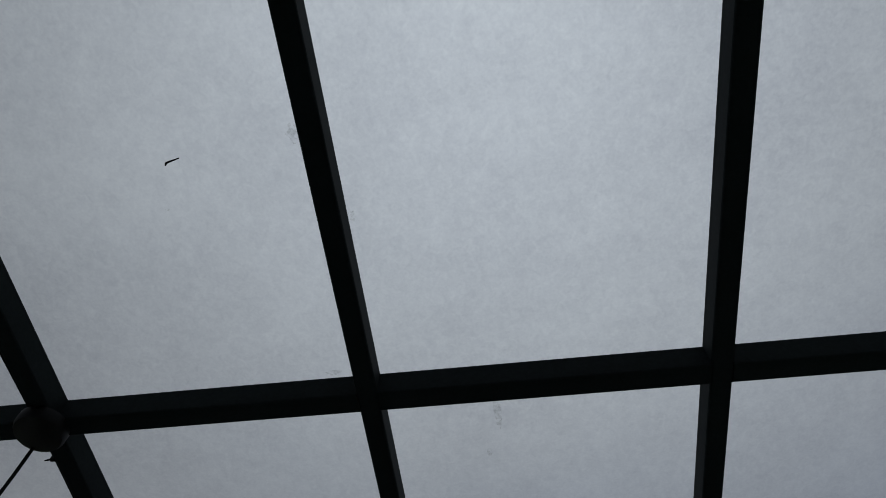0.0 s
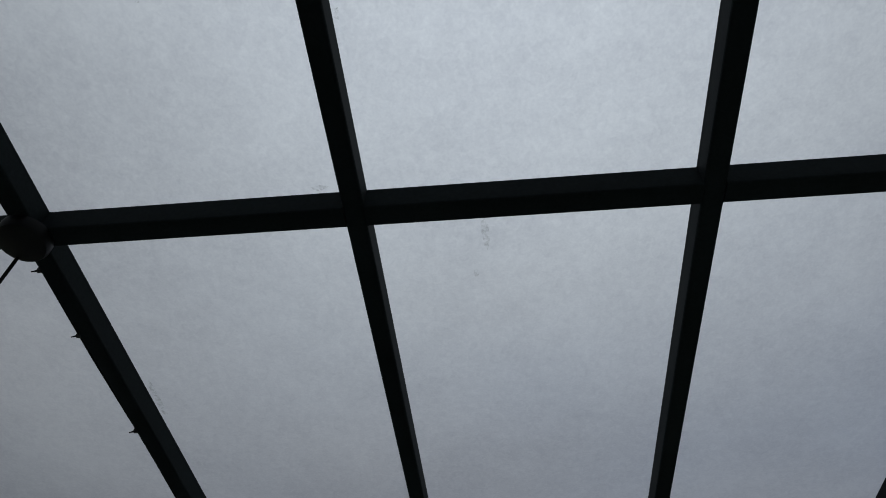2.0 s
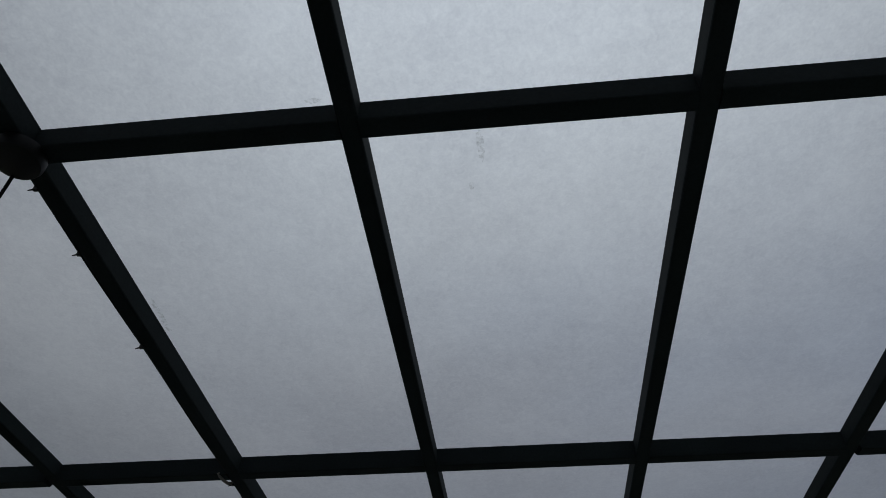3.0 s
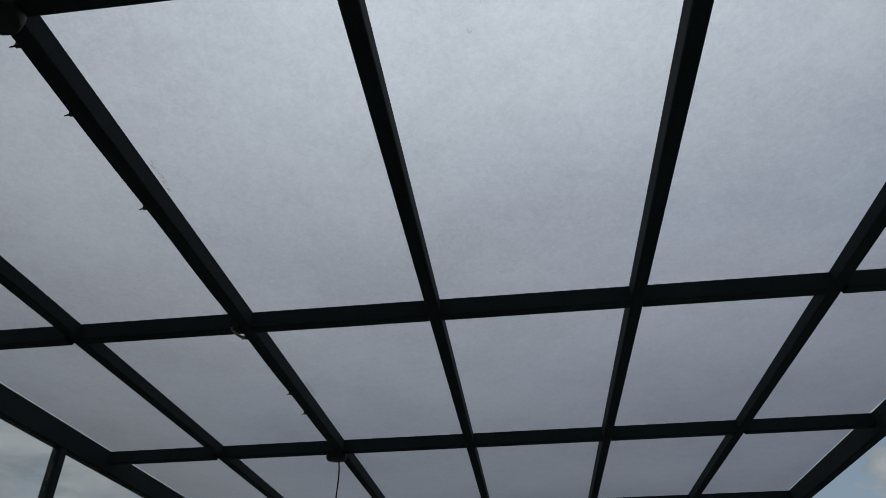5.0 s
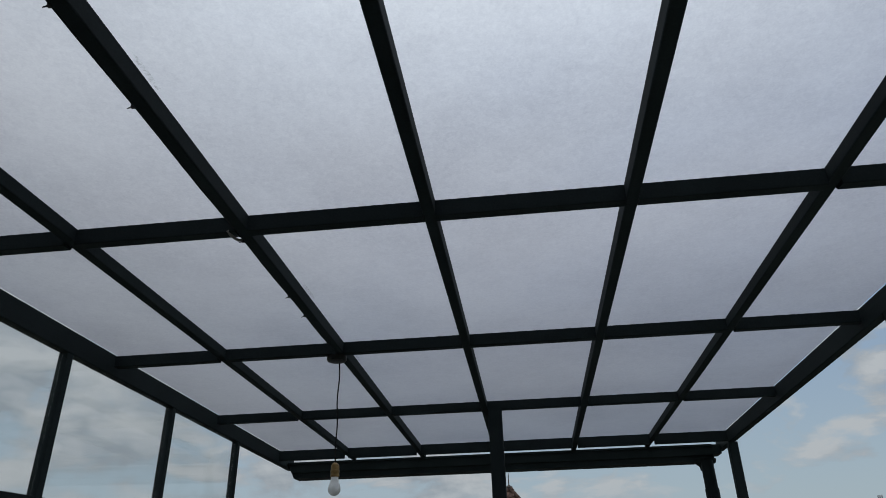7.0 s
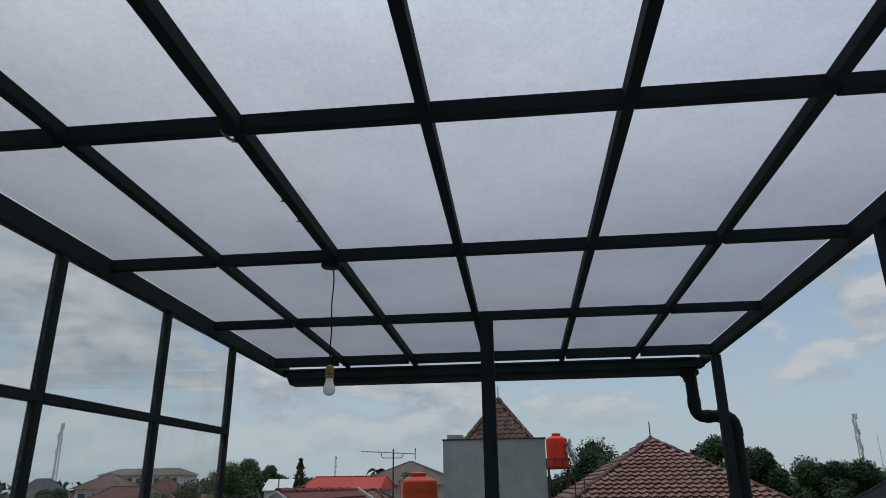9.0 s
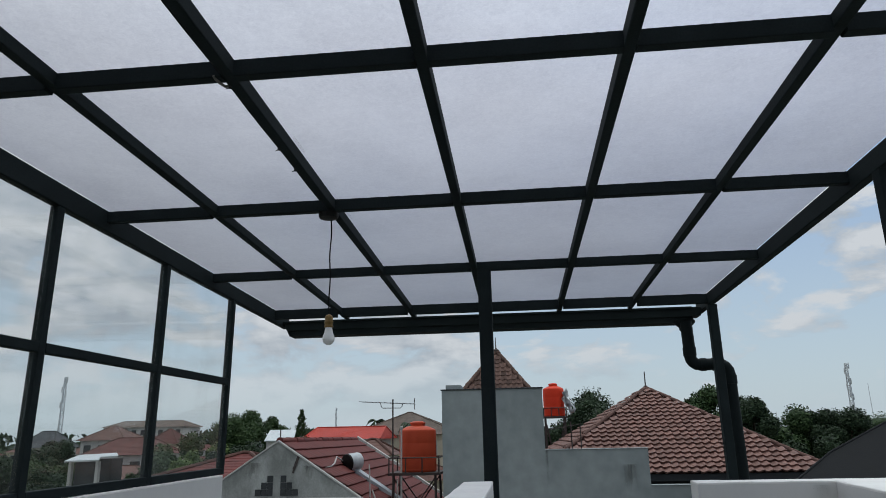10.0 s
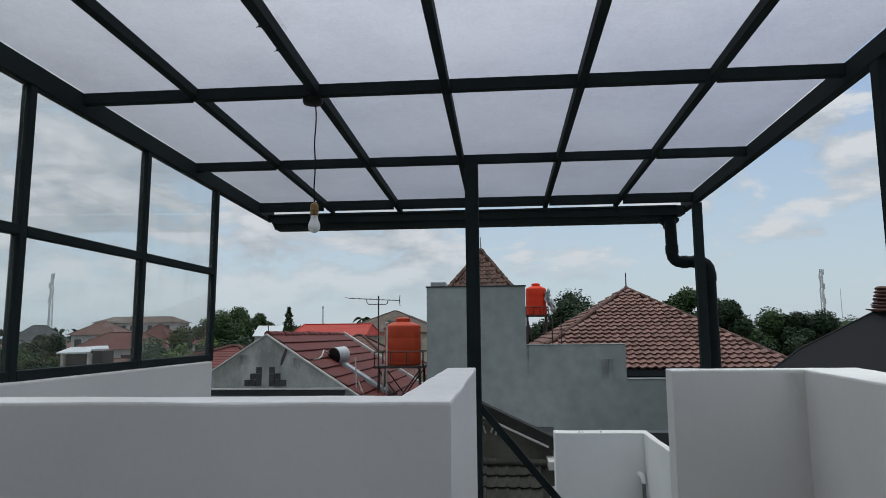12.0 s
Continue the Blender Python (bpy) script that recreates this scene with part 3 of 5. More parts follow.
# twig and dirt under the panels
def dirt_mat(scale, stretch, most, fade=False):
    m = bpy.data.materials.new("thin_dirt_film")
    m.use_nodes = True
    N, L = m.node_tree.nodes, m.node_tree.links
    N.clear()
    out = N.new("ShaderNodeOutputMaterial")
    tp = N.new("ShaderNodeBsdfTransparent")
    df = N.new("ShaderNodeBsdfDiffuse")
    df.inputs[0].default_value = (0.06, 0.055, 0.045, 1)
    tc = N.new("ShaderNodeTexCoord")
    nz = N.new("ShaderNodeTexNoise")
    nz.inputs["Scale"].default_value, nz.inputs["Detail"].default_value = scale, 5
    mp = N.new("ShaderNodeMapping")
    mp.inputs["Scale"].default_value = stretch
    L.new(tc.outputs["Object"], mp.inputs[0])
    L.new(mp.outputs[0], nz.inputs["Vector"])
    mr = N.new("ShaderNodeMapRange")
    mr.inputs[1].default_value, mr.inputs[2].default_value = 0.42, 0.68
    mr.inputs[3].default_value, mr.inputs[4].default_value = 0.0, most
    L.new(nz.outputs["Fac"], mr.inputs[0])
    amount = mr.outputs[0]
    if fade:        # thins out towards the foot and the sides of the stain
        mr.inputs[1].default_value, mr.inputs[2].default_value = 0.25, 0.75
        sp = N.new("ShaderNodeSeparateXYZ")
        L.new(tc.outputs["Generated"], sp.inputs[0])
        rp = N.new("ShaderNodeValToRGB")
        rp.color_ramp.interpolation = "EASE"
        for p in (0.5,):
            rp.color_ramp.elements.new(p).color = (1, 1, 1, 1)
        rp.color_ramp.elements[0].color = rp.color_ramp.elements[2].color = (0, 0, 0, 1)
        L.new(sp.outputs[0], rp.inputs[0])
        for socket in (rp.outputs[0], sp.outputs[2]):
            mu = N.new("ShaderNodeMath")
            mu.operation = "MULTIPLY"
            L.new(amount, mu.inputs[0])
            L.new(socket, mu.inputs[1])
            amount = mu.outputs[0]
    mx = N.new("ShaderNodeMixShader")
    L.new(amount, mx.inputs[0])
    L.new(tp.outputs[0], mx.inputs[1])
    L.new(df.outputs[0], mx.inputs[2])
    L.new(mx.outputs[0], out.inputs[0])
    return m


M_DIRT = dirt_mat(130, (1, 1, 1), 0.32)
M_STREAK = dirt_mat(26, (1, 1, 0.16), 0.75, True)


def streak(x, y, z1, w, l, seed, stain=M_STREAK, label="dark rain stain running down a wall"):
    """A ragged rain stain on a wall that faces -y."""
    rg = random.Random(seed)
    n = 9
    top = [(w * (k / (n - 1) - 0.5), 0.0) for k in range(n)]
    low = [(w * (k / (n - 1) - 0.5) * 0.9, -l * rg.uniform(0.35, 1.0) * (1 - 1.2 * (k / (n - 1) - 0.5) ** 2)) for k in range(n)]
    bm = NB()
    vt = [bm.verts.new((x + u, y, z1 + v)) for u, v in top]
    vl = [bm.verts.new((x + u, y, z1 + v)) for u, v in low]
    for k in range(n - 1):
        bm.faces.new((vl[k], vl[k + 1], vt[k + 1], vt[k]))
    solid("rain_stain", bm, stain, label, "stain", group="rain stains")


streak(0.405, 10.996, 1.324, 0.07, 0.75, 1)
streak(1.62, 10.996, 1.10, 0.30, 0.55, 3)
streak(1.60, 4.0115, 1.272, 0.13, 0.34, 6, dirt_mat(26, (1, 1, 0.16), 0.35, True))
streak(-3.60, 11.994, 1.12, 0.30, 0.40, 7)
streak(-4.60, 11.994, 1.18, 0.40, 0.40, 8)
bm = NB()
zt = roof_z(0.15) + 0.0275
rod(bm, (-0.513, 0.153, zt), (-0.489, 0.147, zt), 0.0019, 0.0010, 7)
rod(bm, (-0.513, 0.153, zt), (-0.516, 0.158, zt), 0.0022, 0.0010, 7)
solid("twig", bm, M_BLACKPLASTIC, "tiny dark twig stuck to a roof panel", "twig")
rgd = random.Random(3)
for x, y, rx, ry in ((-0.292, 0.128, 0.012, 0.020), (-0.222, 0.283, 0.007, 0.012), (-0.010, 0.735, 0.008, 0.05), (-0.035, 0.845, 0.006, 0.012), (-0.538, 0.236, 0.004, 0.003), (-0.320, 0.610, 0.020, 0.006), (-0.855, 1.20, 0.010, 0.08), (-0.855, 2.55, 0.010, 0.10), (-0.856, 3.45, 0.010, 0.06)):
    bm = NB()
    ring = []
    for k in range(14):
        a = 2 * math.pi * k / 14
        f = rgd.uniform(0.6, 1.1)
        xx, yy = x + rx * f * math.cos(a), y + ry * f * math.sin(a)
        ring.append(bm.verts.new((xx, yy, roof_z(yy) + 0.0292)))
    bm.faces.new(ring)
    solid("dirt_patch", bm, M_DIRT, "faint brown dirt patch on a roof panel", "dirt", group="dirt on the panels")

# ---- materials of the town ----
M_TILE_PINK = surface("weathered_pink_clay_tile", (0.255, 0.142, 0.118), (0.135, 0.068, 0.056), spec=0.2, rough=0.6, scale=3.5, fine=40, bump=0.2, dist=0.004, vary=0.22)
M_RIDGE = surface("brown_ridge_mortar", (0.125, 0.068, 0.055), (0.075, 0.038, 0.032), spec=0.2, rough=0.85, scale=4, fine=30, bump=0.3, dist=0.006)
M_TILE_RED = surface("dark_red_roof_tile", (0.160, 0.037, 0.031), (0.080, 0.020, 0.018), spec=0.2, rough=0.7, scale=2.5, fine=30, bump=0.2, dist=0.004, vary=0.12)
M_TILE_GREEN = surface("mossy_grey_tile", (0.066, 0.064, 0.053), (0.032, 0.031, 0.026), spec=0.2, rough=0.85, scale=3, fine=30, bump=0.3, dist=0.005, vary=0.15)
M_TILE_BROWN = surface("brown_turret_tile", (0.175, 0.105, 0.080), (0.075, 0.043, 0.036), spec=0.2, rough=0.75, scale=5, fine=40, bump=0.2, dist=0.004, vary=0.38)
M_BLACKROOF = surface("black_bitumen_roof", (0.012, 0.0128, 0.014), (0.008, 0.0085, 0.0095), rough=0.9, scale=2, fine=60, bump=0.4, dist=0.006, spec=0.25)
M_ORANGE = surface("orange_tank_plastic", (0.46, 0.068, 0.030), (0.39, 0.056, 0.026), spec=0.12, rough=0.5, scale=2, fine=60, bump=0.05, dist=0.002, streak=0.7)
M_REDTANK = surface("red_tank_plastic", (0.66, 0.050, 0.020), (0.56, 0.042, 0.018), spec=0.12, rough=0.5, scale=2, fine=60, bump=0.05, dist=0.002)
M_RUST = surface("rusty_dark_steel", (0.055, 0.038, 0.034), (0.028, 0.02, 0.018), rough=0.7, scale=8, fine=60, bump=0.2, dist=0.002)
M_ZINC = surface("dull_zinc", (0.42, 0.45, 0.47), (0.30, 0.33, 0.35), rough=0.5, metal=0.4, scale=3, fine=50, bump=0.1, dist=0.002)
M_PALE = surface("pale_plaster", (0.50, 0.49, 0.47), (0.36, 0.35, 0.335), rough=0.85, scale=1.2, fine=20, bump=0.2, dist=0.006, streak=0.6)
M_CREAM = surface("cream_plaster", (0.55, 0.50, 0.38), (0.42, 0.37, 0.28), rough=0.85, scale=1.2, fine=20, bump=0.2, dist=0.006, streak=0.6)
M_ROOF_R = surface("red_brown_far_roof", (0.120, 0.043, 0.036), (0.078, 0.030, 0.026), rough=0.7, spec=0.2, scale=1.2, fine=9, bump=0.4, dist=0.03, vary=0.15)
M_ROOF_P = surface("faded_pink_far_roof", (0.175, 0.096, 0.080), (0.120, 0.064, 0.054), rough=0.7, spec=0.2, scale=1.0, fine=9, bump=0.4, dist=0.03, vary=0.15)
M_ROOF_G = surface("grey_far_roof", (0.085, 0.09, 0.095), (0.055, 0.058, 0.062), rough=0.8, spec=0.2, scale=1.0, fine=9, bump=0.4, dist=0.03, vary=0.15)
M_ROOF_B = surface("grey_brown_far_roof", (0.150, 0.115, 0.096), (0.095, 0.074, 0.062), rough=0.75, spec=0.2, scale=1.0, fine=9, bump=0.4, dist=0.03, vary=0.15)
M_ROOF_S = surface("bright_red_sheet_roof", (0.42, 0.050, 0.034), (0.33, 0.040, 0.028), rough=0.6, spec=0.15, scale=0.8, fine=9, bump=0.2, dist=0.02)
M_ROOF_W = surface("white_sheet_roof", (0.54, 0.575, 0.59), (0.42, 0.45, 0.47), rough=0.5, scale=1.0, fine=12, bump=0.2, dist=0.01)
M_PANE = surface("dark_window_pane", (0.03, 0.035, 0.04), (0.02, 0.024, 0.028), rough=0.15, scale=2, fine=10, bump=0.0)
M_BARK = surface("bark", (0.10, 0.075, 0.055), (0.06, 0.045, 0.035), rough=0.9, scale=6, fine=30, bump=0.5, dist=0.02)
M_OLDWALL = surface("old_brown_wall", (0.165, 0.158, 0.132), (0.080, 0.076, 0.064), rough=0.9, scale=2.5, fine=25, bump=0.25, dist=0.005, streak=0.5, spec=0.2)
M_EARTH = surface("town_earth", (0.20, 0.18, 0.15), (0.10, 0.12, 0.07), rough=0.95, scale=0.05, fine=1.5, bump=0.3, dist=0.05)
M_MAST = surface("grey_mast_steel", (0.60, 0.62, 0.64), (0.50, 0.52, 0.54), rough=0.6, scale=1, fine=20, bump=0.0)
M_MAST_R = surface("faded_red_mast_steel", (0.40, 0.20, 0.18), (0.33, 0.17, 0.15), rough=0.6, scale=1, fine=20, bump=0.0)


def leaf_mat(name, a, b):
    m, nt, p = mat_base(name)
    N, L = nt.nodes, nt.links
    ge = N.new("ShaderNodeNewGeometry")
    rp = N.new("ShaderNodeValToRGB")
    rp.color_ramp.elements[0].color, rp.color_ramp.elements[1].color = (*a, 1), (*b, 1)
    L.new(ge.outputs["Random Per Island"], rp.inputs[0])
    L.new(rp.outputs[0], p.inputs["Base Color"])
    p.inputs["Roughness"].default_value = 0.6
    p.inputs["Specular IOR Level"].default_value = 0.12
    return m


M_LEAF = leaf_mat("broad_leaf_foliage", (0.024, 0.046, 0.018), (0.060, 0.096, 0.037))
M_LEAF_D = leaf_mat("dark_foliage", (0.017, 0.031, 0.017), (0.036, 0.057, 0.028))
M_LEAF_Y = leaf_mat("fresh_green_foliage", (0.05, 0.085, 0.02), (0.13, 0.18, 0.06))


# ---- helpers of the town ----
def tile_mesh(name, w, l, mat, amp=0.022, lift=0.022, pan=0.58):
    """One pantile, x across, y up the slope, z out of the roof; its nose is at y = 0. A shallow pan, a roll and a lapped side edge."""
    prof = []
    for k in range(6):
        u = k / 5
        prof.append((u * pan, amp * (0.30 - 1.0 * math.sin(u * math.pi))))
    for k in range(1, 6):
        u = k / 5
        prof.append((pan + u * (1.0 - pan), amp * (0.30 + 1.15 * math.sin(u * 2.6))))
    prof.append((1.035, amp * -0.35))
    prof = [((x - 0.5) * w, z + 0.004) for x, z in prof]
    vs, fs = [], []
    for y, dz in ((0.0, lift), (l * 1.16, 0.0)):
        vs += [(x, y, z + dz) for x, z in prof]
    n = len(prof)
    for k in range(n - 1):
        fs.append((k, k + 1, n + k + 1, n + k))
    base = len(vs)
    vs += [(x, 0.004, z + lift - 0.030) for x, z in prof]
    for k in range(n - 1):
        fs.append((base + k, base + k + 1, k + 1, k))
    me = bpy.data.meshes.new(name)
    me.from_pydata(vs, [], fs)
    me.materials.append(mat)
    me.shade_smooth()
    me.set_sharp_from_angle(angle=radians(50))
    return me


def inside(poly2, x, y):
    n, c = len(poly2), False
    for i in range(n):
        (x0, y0), (x1, y1) = poly2[i], poly2[i - 1]
        if (y0 > y) != (y1 > y) and x < (x1 - x0) * (y - y0) / (y1 - y0) + x0:
            c = not c
    return c


def lay_tiles(parent, corners, w, l, me, jitter=0.006, joined=False):
    """Covers a flat roof face, its eave from corners[0] to corners[1], with tiles in courses. One object a tile, or all joined."""
    jv, jf = [], []
    o = Vector(corners[0])
    ex = (Vector(corners[1]) - o).normalized()
    nz = None
    for c in corners[2:]:
        nz = ex.cross(Vector(c) - o)
        if nz.length > 0.1:
            break
    nz.normalize()
    if nz.z < 0:
        nz.negate()
    ey = nz.cross(ex)
    if ey.z < 0:
        ey.negate()
    p2 = [((Vector(c) - o).dot(ex), (Vector(c) - o).dot(ey)) for c in corners]
    ymax = max(p[1] for p in p2)
    xs = [p[0] for p in p2]
    y = -0.04
    right = ex.cross(ey).dot(nz) > 0
    while y < ymax - 0.05:
        x = min(xs) + w * 0.5
        while x < max(xs):
            if inside(p2, x, y + l * 0.55) and (inside(p2, x - w * 0.42, y + l * 0.7) or y > ymax) and inside(p2, x + w * 0.42, y + l * 0.7):
                p = o + ex * x + ey * (y + random.uniform(-jitter, jitter)) + nz * (0.01 + random.uniform(0, jitter))
                ax = ex if right else -ex
                a = random.uniform(-0.012, 0.012)
                ax2 = ax * math.cos(a) + ey * math.sin(a)
                ay2 = ey * math.cos(a) - ax * math.sin(a)
                m = Matrix((ax2, ay2, nz)).transposed().to_4x4()
                m.translation = p
                if joined:
                    i = len(jv)
                    jv += [m @ v.co for v in me.vertices]
                    jf += [tuple(i + k for k in f.vertices) for f in me.polygons]
                    x += w
                    continue
                ob = new("tile", me)
                ob.parent = parent
                if parent.type == "EMPTY":
                    ob.matrix_parent_inverse = Matrix.Translation(-parent.location)
                ob.matrix_basis = m
            x += w
        y += l
    if joined:
        far = bpy.data.meshes.new("tiles")
        far.from_pydata(jv, [], jf)
        far.materials.append(me.materials[0])
        far.shade_smooth()
        far.set_sharp_from_angle(angle=radians(50))
        tagged(part("tiles", far, None, parent), kind="stuff")


def ridge_caps(parent, p, q, r, mat, l=0.3):
    """Half-round ridge tiles, lapped, along a hip or ridge. One object a tile."""
    p, q = Vector(p), Vector(q)
    n = max(1, int((q - p).length / l))
    d = (q - p) / n
    bm = NB()
    lathe(bm, (0, 0, r * 0.15), [(r * 1.12, 0), (r * 1.12, 0.03), (r * 0.95, d.length * 1.08)], 10, tuple(d))
    me = finish(bm, True)
    me.materials.append(mat)
    for k in range(n):
        ob = new("ridge_tile", me)
        ob.parent = parent
        ob.matrix_parent_inverse = Matrix.Translation(-parent.location)
        ob.matrix_basis = Matrix.Translation(p + d * k + Vector((random.uniform(-.006, .006), 0, random.uniform(-.006, .006))))


def plate_roof(bm, faces, t=0.05):
    for f in faces:
        poly(bm, f, t)


def hip_house(name, x, y, w, d, z_eave, rise, roofmat, wallmat, label, over=0.4, ridge=None, turn=0.0, windows=3, group=""):
    """A house with a hipped roof, turned by degrees: walls, roof plates, ridge caps and windows of its own."""
    h = thing(name, label, "house", (x, y, -6.2), group=group)
    R = Matrix.Translation((x, y, 0)) @ Matrix.Rotation(radians(turn), 4, "Z")
    hw, hd = w / 2, d / 2
    bm = NB()
    box(bm, -hw, hw, -hd, hd, -6.2, z_eave + 0.02)
    bmesh.ops.transform(bm, matrix=R, verts=bm.verts)
    wall_ob = part("wall", bm, wallmat, h)
    rl = max(w - d, 0.2) / 2 if ridge is None else ridge / 2
    e = [(-hw - over, -hd - over, z_eave), (hw + over, -hd - over, z_eave), (hw + over, hd + over, z_eave), (-hw - over, hd + over, z_eave)]
    a, b = (-rl, 0, z_eave + rise), (rl, 0, z_eave + rise)
    bm = NB()
    poly(bm, (e[3], e[2], e[1], e[0]))
    # every slope one stepped sheet, a step a course
    for f in ((e[0], e[1], b, a), (e[1], e[2], b, b), (e[2], e[3], a, b), (e[3], e[0], a, a)):
        o, q, t1, t0 = (Vector(c) for c in f)
        n = max(4, int((t0 - o).length / 0.26))
        nrm = (q - o).cross(t0 - o).normalized()
        prev = None
        for k in range(n):
            for s, up in ((k / n, 0.009), ((k + 0.97) / n, 0.0)):
                row = [bm.verts.new(o.lerp(t0, s) + nrm * up), bm.verts.new(q.lerp(t1, s) + nrm * up)]
                if prev:
                    bm.faces.new((prev[0], prev[1], row[1], row[0]))
                prev = row
    bmesh.ops.transform(bm, matrix=R, verts=bm.verts)
    me = bpy.data.meshes.new("roof")
    bm.to_mesh(me)
    bm.free()
    part("roof", me, roofmat, h)
    bm = NB()
    for p, q in ((e[0], a), (e[1], b), (e[2], b), (e[3], a), (a, b)):
        rod(bm, R @ Vector(p) + Vector((0, 0, 0.03)), R @ Vector(q) + Vector((0, 0, 0.02)), 0.05, seg=6)
    part("ridge", bm, roofmat if roofmat in (M_ROOF_S, M_ROOF_G, M_ROOF_B) else M_RIDGE, h)
    for k in range(windows):
        u = -hw + w * (k + 0.5) / windows
        bm = NB()
        for x0, x1, z0, z1 in ((u - 0.55, u + 0.55, z_eave - 1.62, z_eave - 1.55), (u - 0.55, u + 0.55, z_eave - 0.55, z_eave - 0.48), (u - 0.55, u - 0.48, z_eave - 1.55, z_eave - 0.55), (u + 0.48, u + 0.55, z_eave - 1.55, z_eave - 0.55)):
            box(bm, x0, x1, -hd - 0.05, -hd + 0.03, z0, z1)
        bmesh.ops.transform(bm, matrix=R, verts=bm.verts)
        win = part("window", bm, M_PALE, h)
        bm = NB()
        box(bm, u - 0.48, u + 0.48, -hd - 0.012, -hd + 0.02, z_eave - 1.55, z_eave - 0.55)
        bmesh.ops.transform(bm, matrix=R, verts=bm.verts)
        part("pane", bm, M_PANE, win)
    return h


def tree(x, y, top, radius, depth, n, mat, label, seed, leaf=0.22, name="tree", base=-6.2, lumps=16, flat=1.0):
    """Tapered trunk with limbs and a crown of many small leaves in lumps of uneven size."""
    rg = random.Random(seed)
    t = thing(name, label, "tree", (x, y, base))
    cz = top - depth * 0.5
    bm = NB()
    pts = [(x + rg.uniform(-0.2, 0.2) * k, y + rg.uniform(-0.2, 0.2) * k, base + (cz - base) * k / 4) for k in range(5)]
    for k in range(4):
        rod(bm, pts[k], pts[k + 1], 0.26 * (1 - k * 0.17), 0.26 * (1 - (k + 1) * 0.17), 8)
    balls = []
    for k in range(lumps):
        a = rg.uniform(0, 2 * math.pi)
        r = radius * math.sqrt(rg.uniform(0.0, 0.75))
        hgt = rg.uniform(-0.5, 0.42) * depth * (1 - 0.55 * (r / radius) ** 2)
        c = Vector((x + r * math.cos(a), y + r * math.sin(a) * flat, cz + hgt))
        balls.append((c, radius * rg.uniform(0.30, 0.52)))
        if k < 8:
            rod(bm, pts[3 if k % 2 else 4], c, 0.09, 0.03, 6)
    part("trunk", bm, M_BARK, t)
    vs, fs = [], []
    for c, r in balls:
        core = NB()
        bmesh.ops.create_icosphere(core, subdivisions=2, radius=r * 0.80)
        core.verts.index_update()
        i = len(vs)
        for v in core.verts:
            vs.append(c + v.co * (0.82 + 0.36 * noise.noise(v.co * (2.2 / r) + c)))
        fs += [tuple(i + v.index for v in fc.verts) for fc in core.faces]
        core.free()
    for k in range(int(n * 6.5)):
        c, r = balls[rg.randrange(len(balls))]
        d = Vector((rg.gauss(0, 1), rg.gauss(0, 1), rg.gauss(0, 1))).normalized()
        p = c + d * r * (rg.uniform(0.35, 1.0) ** 0.5) * rg.uniform(0.86, 1.07)
        u = Vector((rg.gauss(0, 1), rg.gauss(0, 1), rg.gauss(0, 0.6))).normalized()
        v = u.cross(d + Vector((rg.uniform(-.6, .6), rg.uniform(-.6, .6), 0.4)))
        if v.length < 0.05:
            continue
        v.normalize()
        s = leaf * 0.40 * rg.uniform(0.6, 1.5)
        i = len(vs)
        vs += [p - u * s, p - v * s * 0.62, p + u * s + d * s * 0.2, p + v * s * 0.62 + d * s * 0.15]
        fs.append((i, i + 1, i + 2, i + 3))
    me = bpy.data.meshes.new("crown")
    me.from_pydata(vs, [], fs)
    part("crown", me, mat, t)
    return t


def lattice_mast(name, x, y, z0, z1, w, label, red=False):
    """A slim three-sided lattice mast with aerial drums near its top."""
    t = thing(name, label, "mast", (x, y, z0))
    mat = M_MAST_R if red else M_MAST
    legs = [(math.cos(a) * w, math.sin(a) * w) for a in (0.4, 2.5, 4.6)]
    for lx, ly in legs:
        bm = NB()
        rod(bm, (x + lx, y + ly, z0), (x + lx * 0.35, y + ly * 0.35, z1), w * 0.16, seg=5)
        part("leg", bm, mat, t)
    n = 14
    bm = NB()
    for k in range(n):
        s0, s1 = k / n, (k + 1) / n
        for i in range(3):
            a, b = legs[i], legs[(i + 1) % 3]
            f0, f1 = 1 - 0.65 * s0, 1 - 0.65 * s1
            zz0, zz1 = z0 + (z1 - z0) * s0, z0 + (z1 - z0) * s1
            rod(bm, (x + a[0] * f0, y + a[1] * f0, zz0), (x + b[0] * f1, y + b[1] * f1, zz1), w * 0.09, seg=4)
            rod(bm, (x + b[0] * f1, y + b[1] * f1, zz1), (x + a[0] * f1, y + a[1] * f1, zz1), w * 0.09, seg=4)
    part("bracing", bm, mat, t)
    for k in range(7):
        a, zz = k * 2.1, z1 - (z1 - z0) * (0.02 + 0.05 * k)
        bm = NB()
        lathe(bm, (x + math.cos(a) * w * 0.7, y + math.sin(a) * w * 0.7, zz - w), [(w * 0.14, 0), (w * 0.18, w * 0.2), (w * 0.18, w * 1.6), (w * 0.12, w * 1.8)], 8)
        part("aerial_panel", bm, M_MAST, t)
    return t


# ---- ground and horizon ----
bm = NB()
poly(bm, [(-3000, -3000, -6.2), (3000, -3000, -6.2), (3000, 3000, -6.2), (-3000, 3000, -6.2)])
solid("ground", bm, M_EARTH, "flat town ground of earth and paving", "ground", "structure")

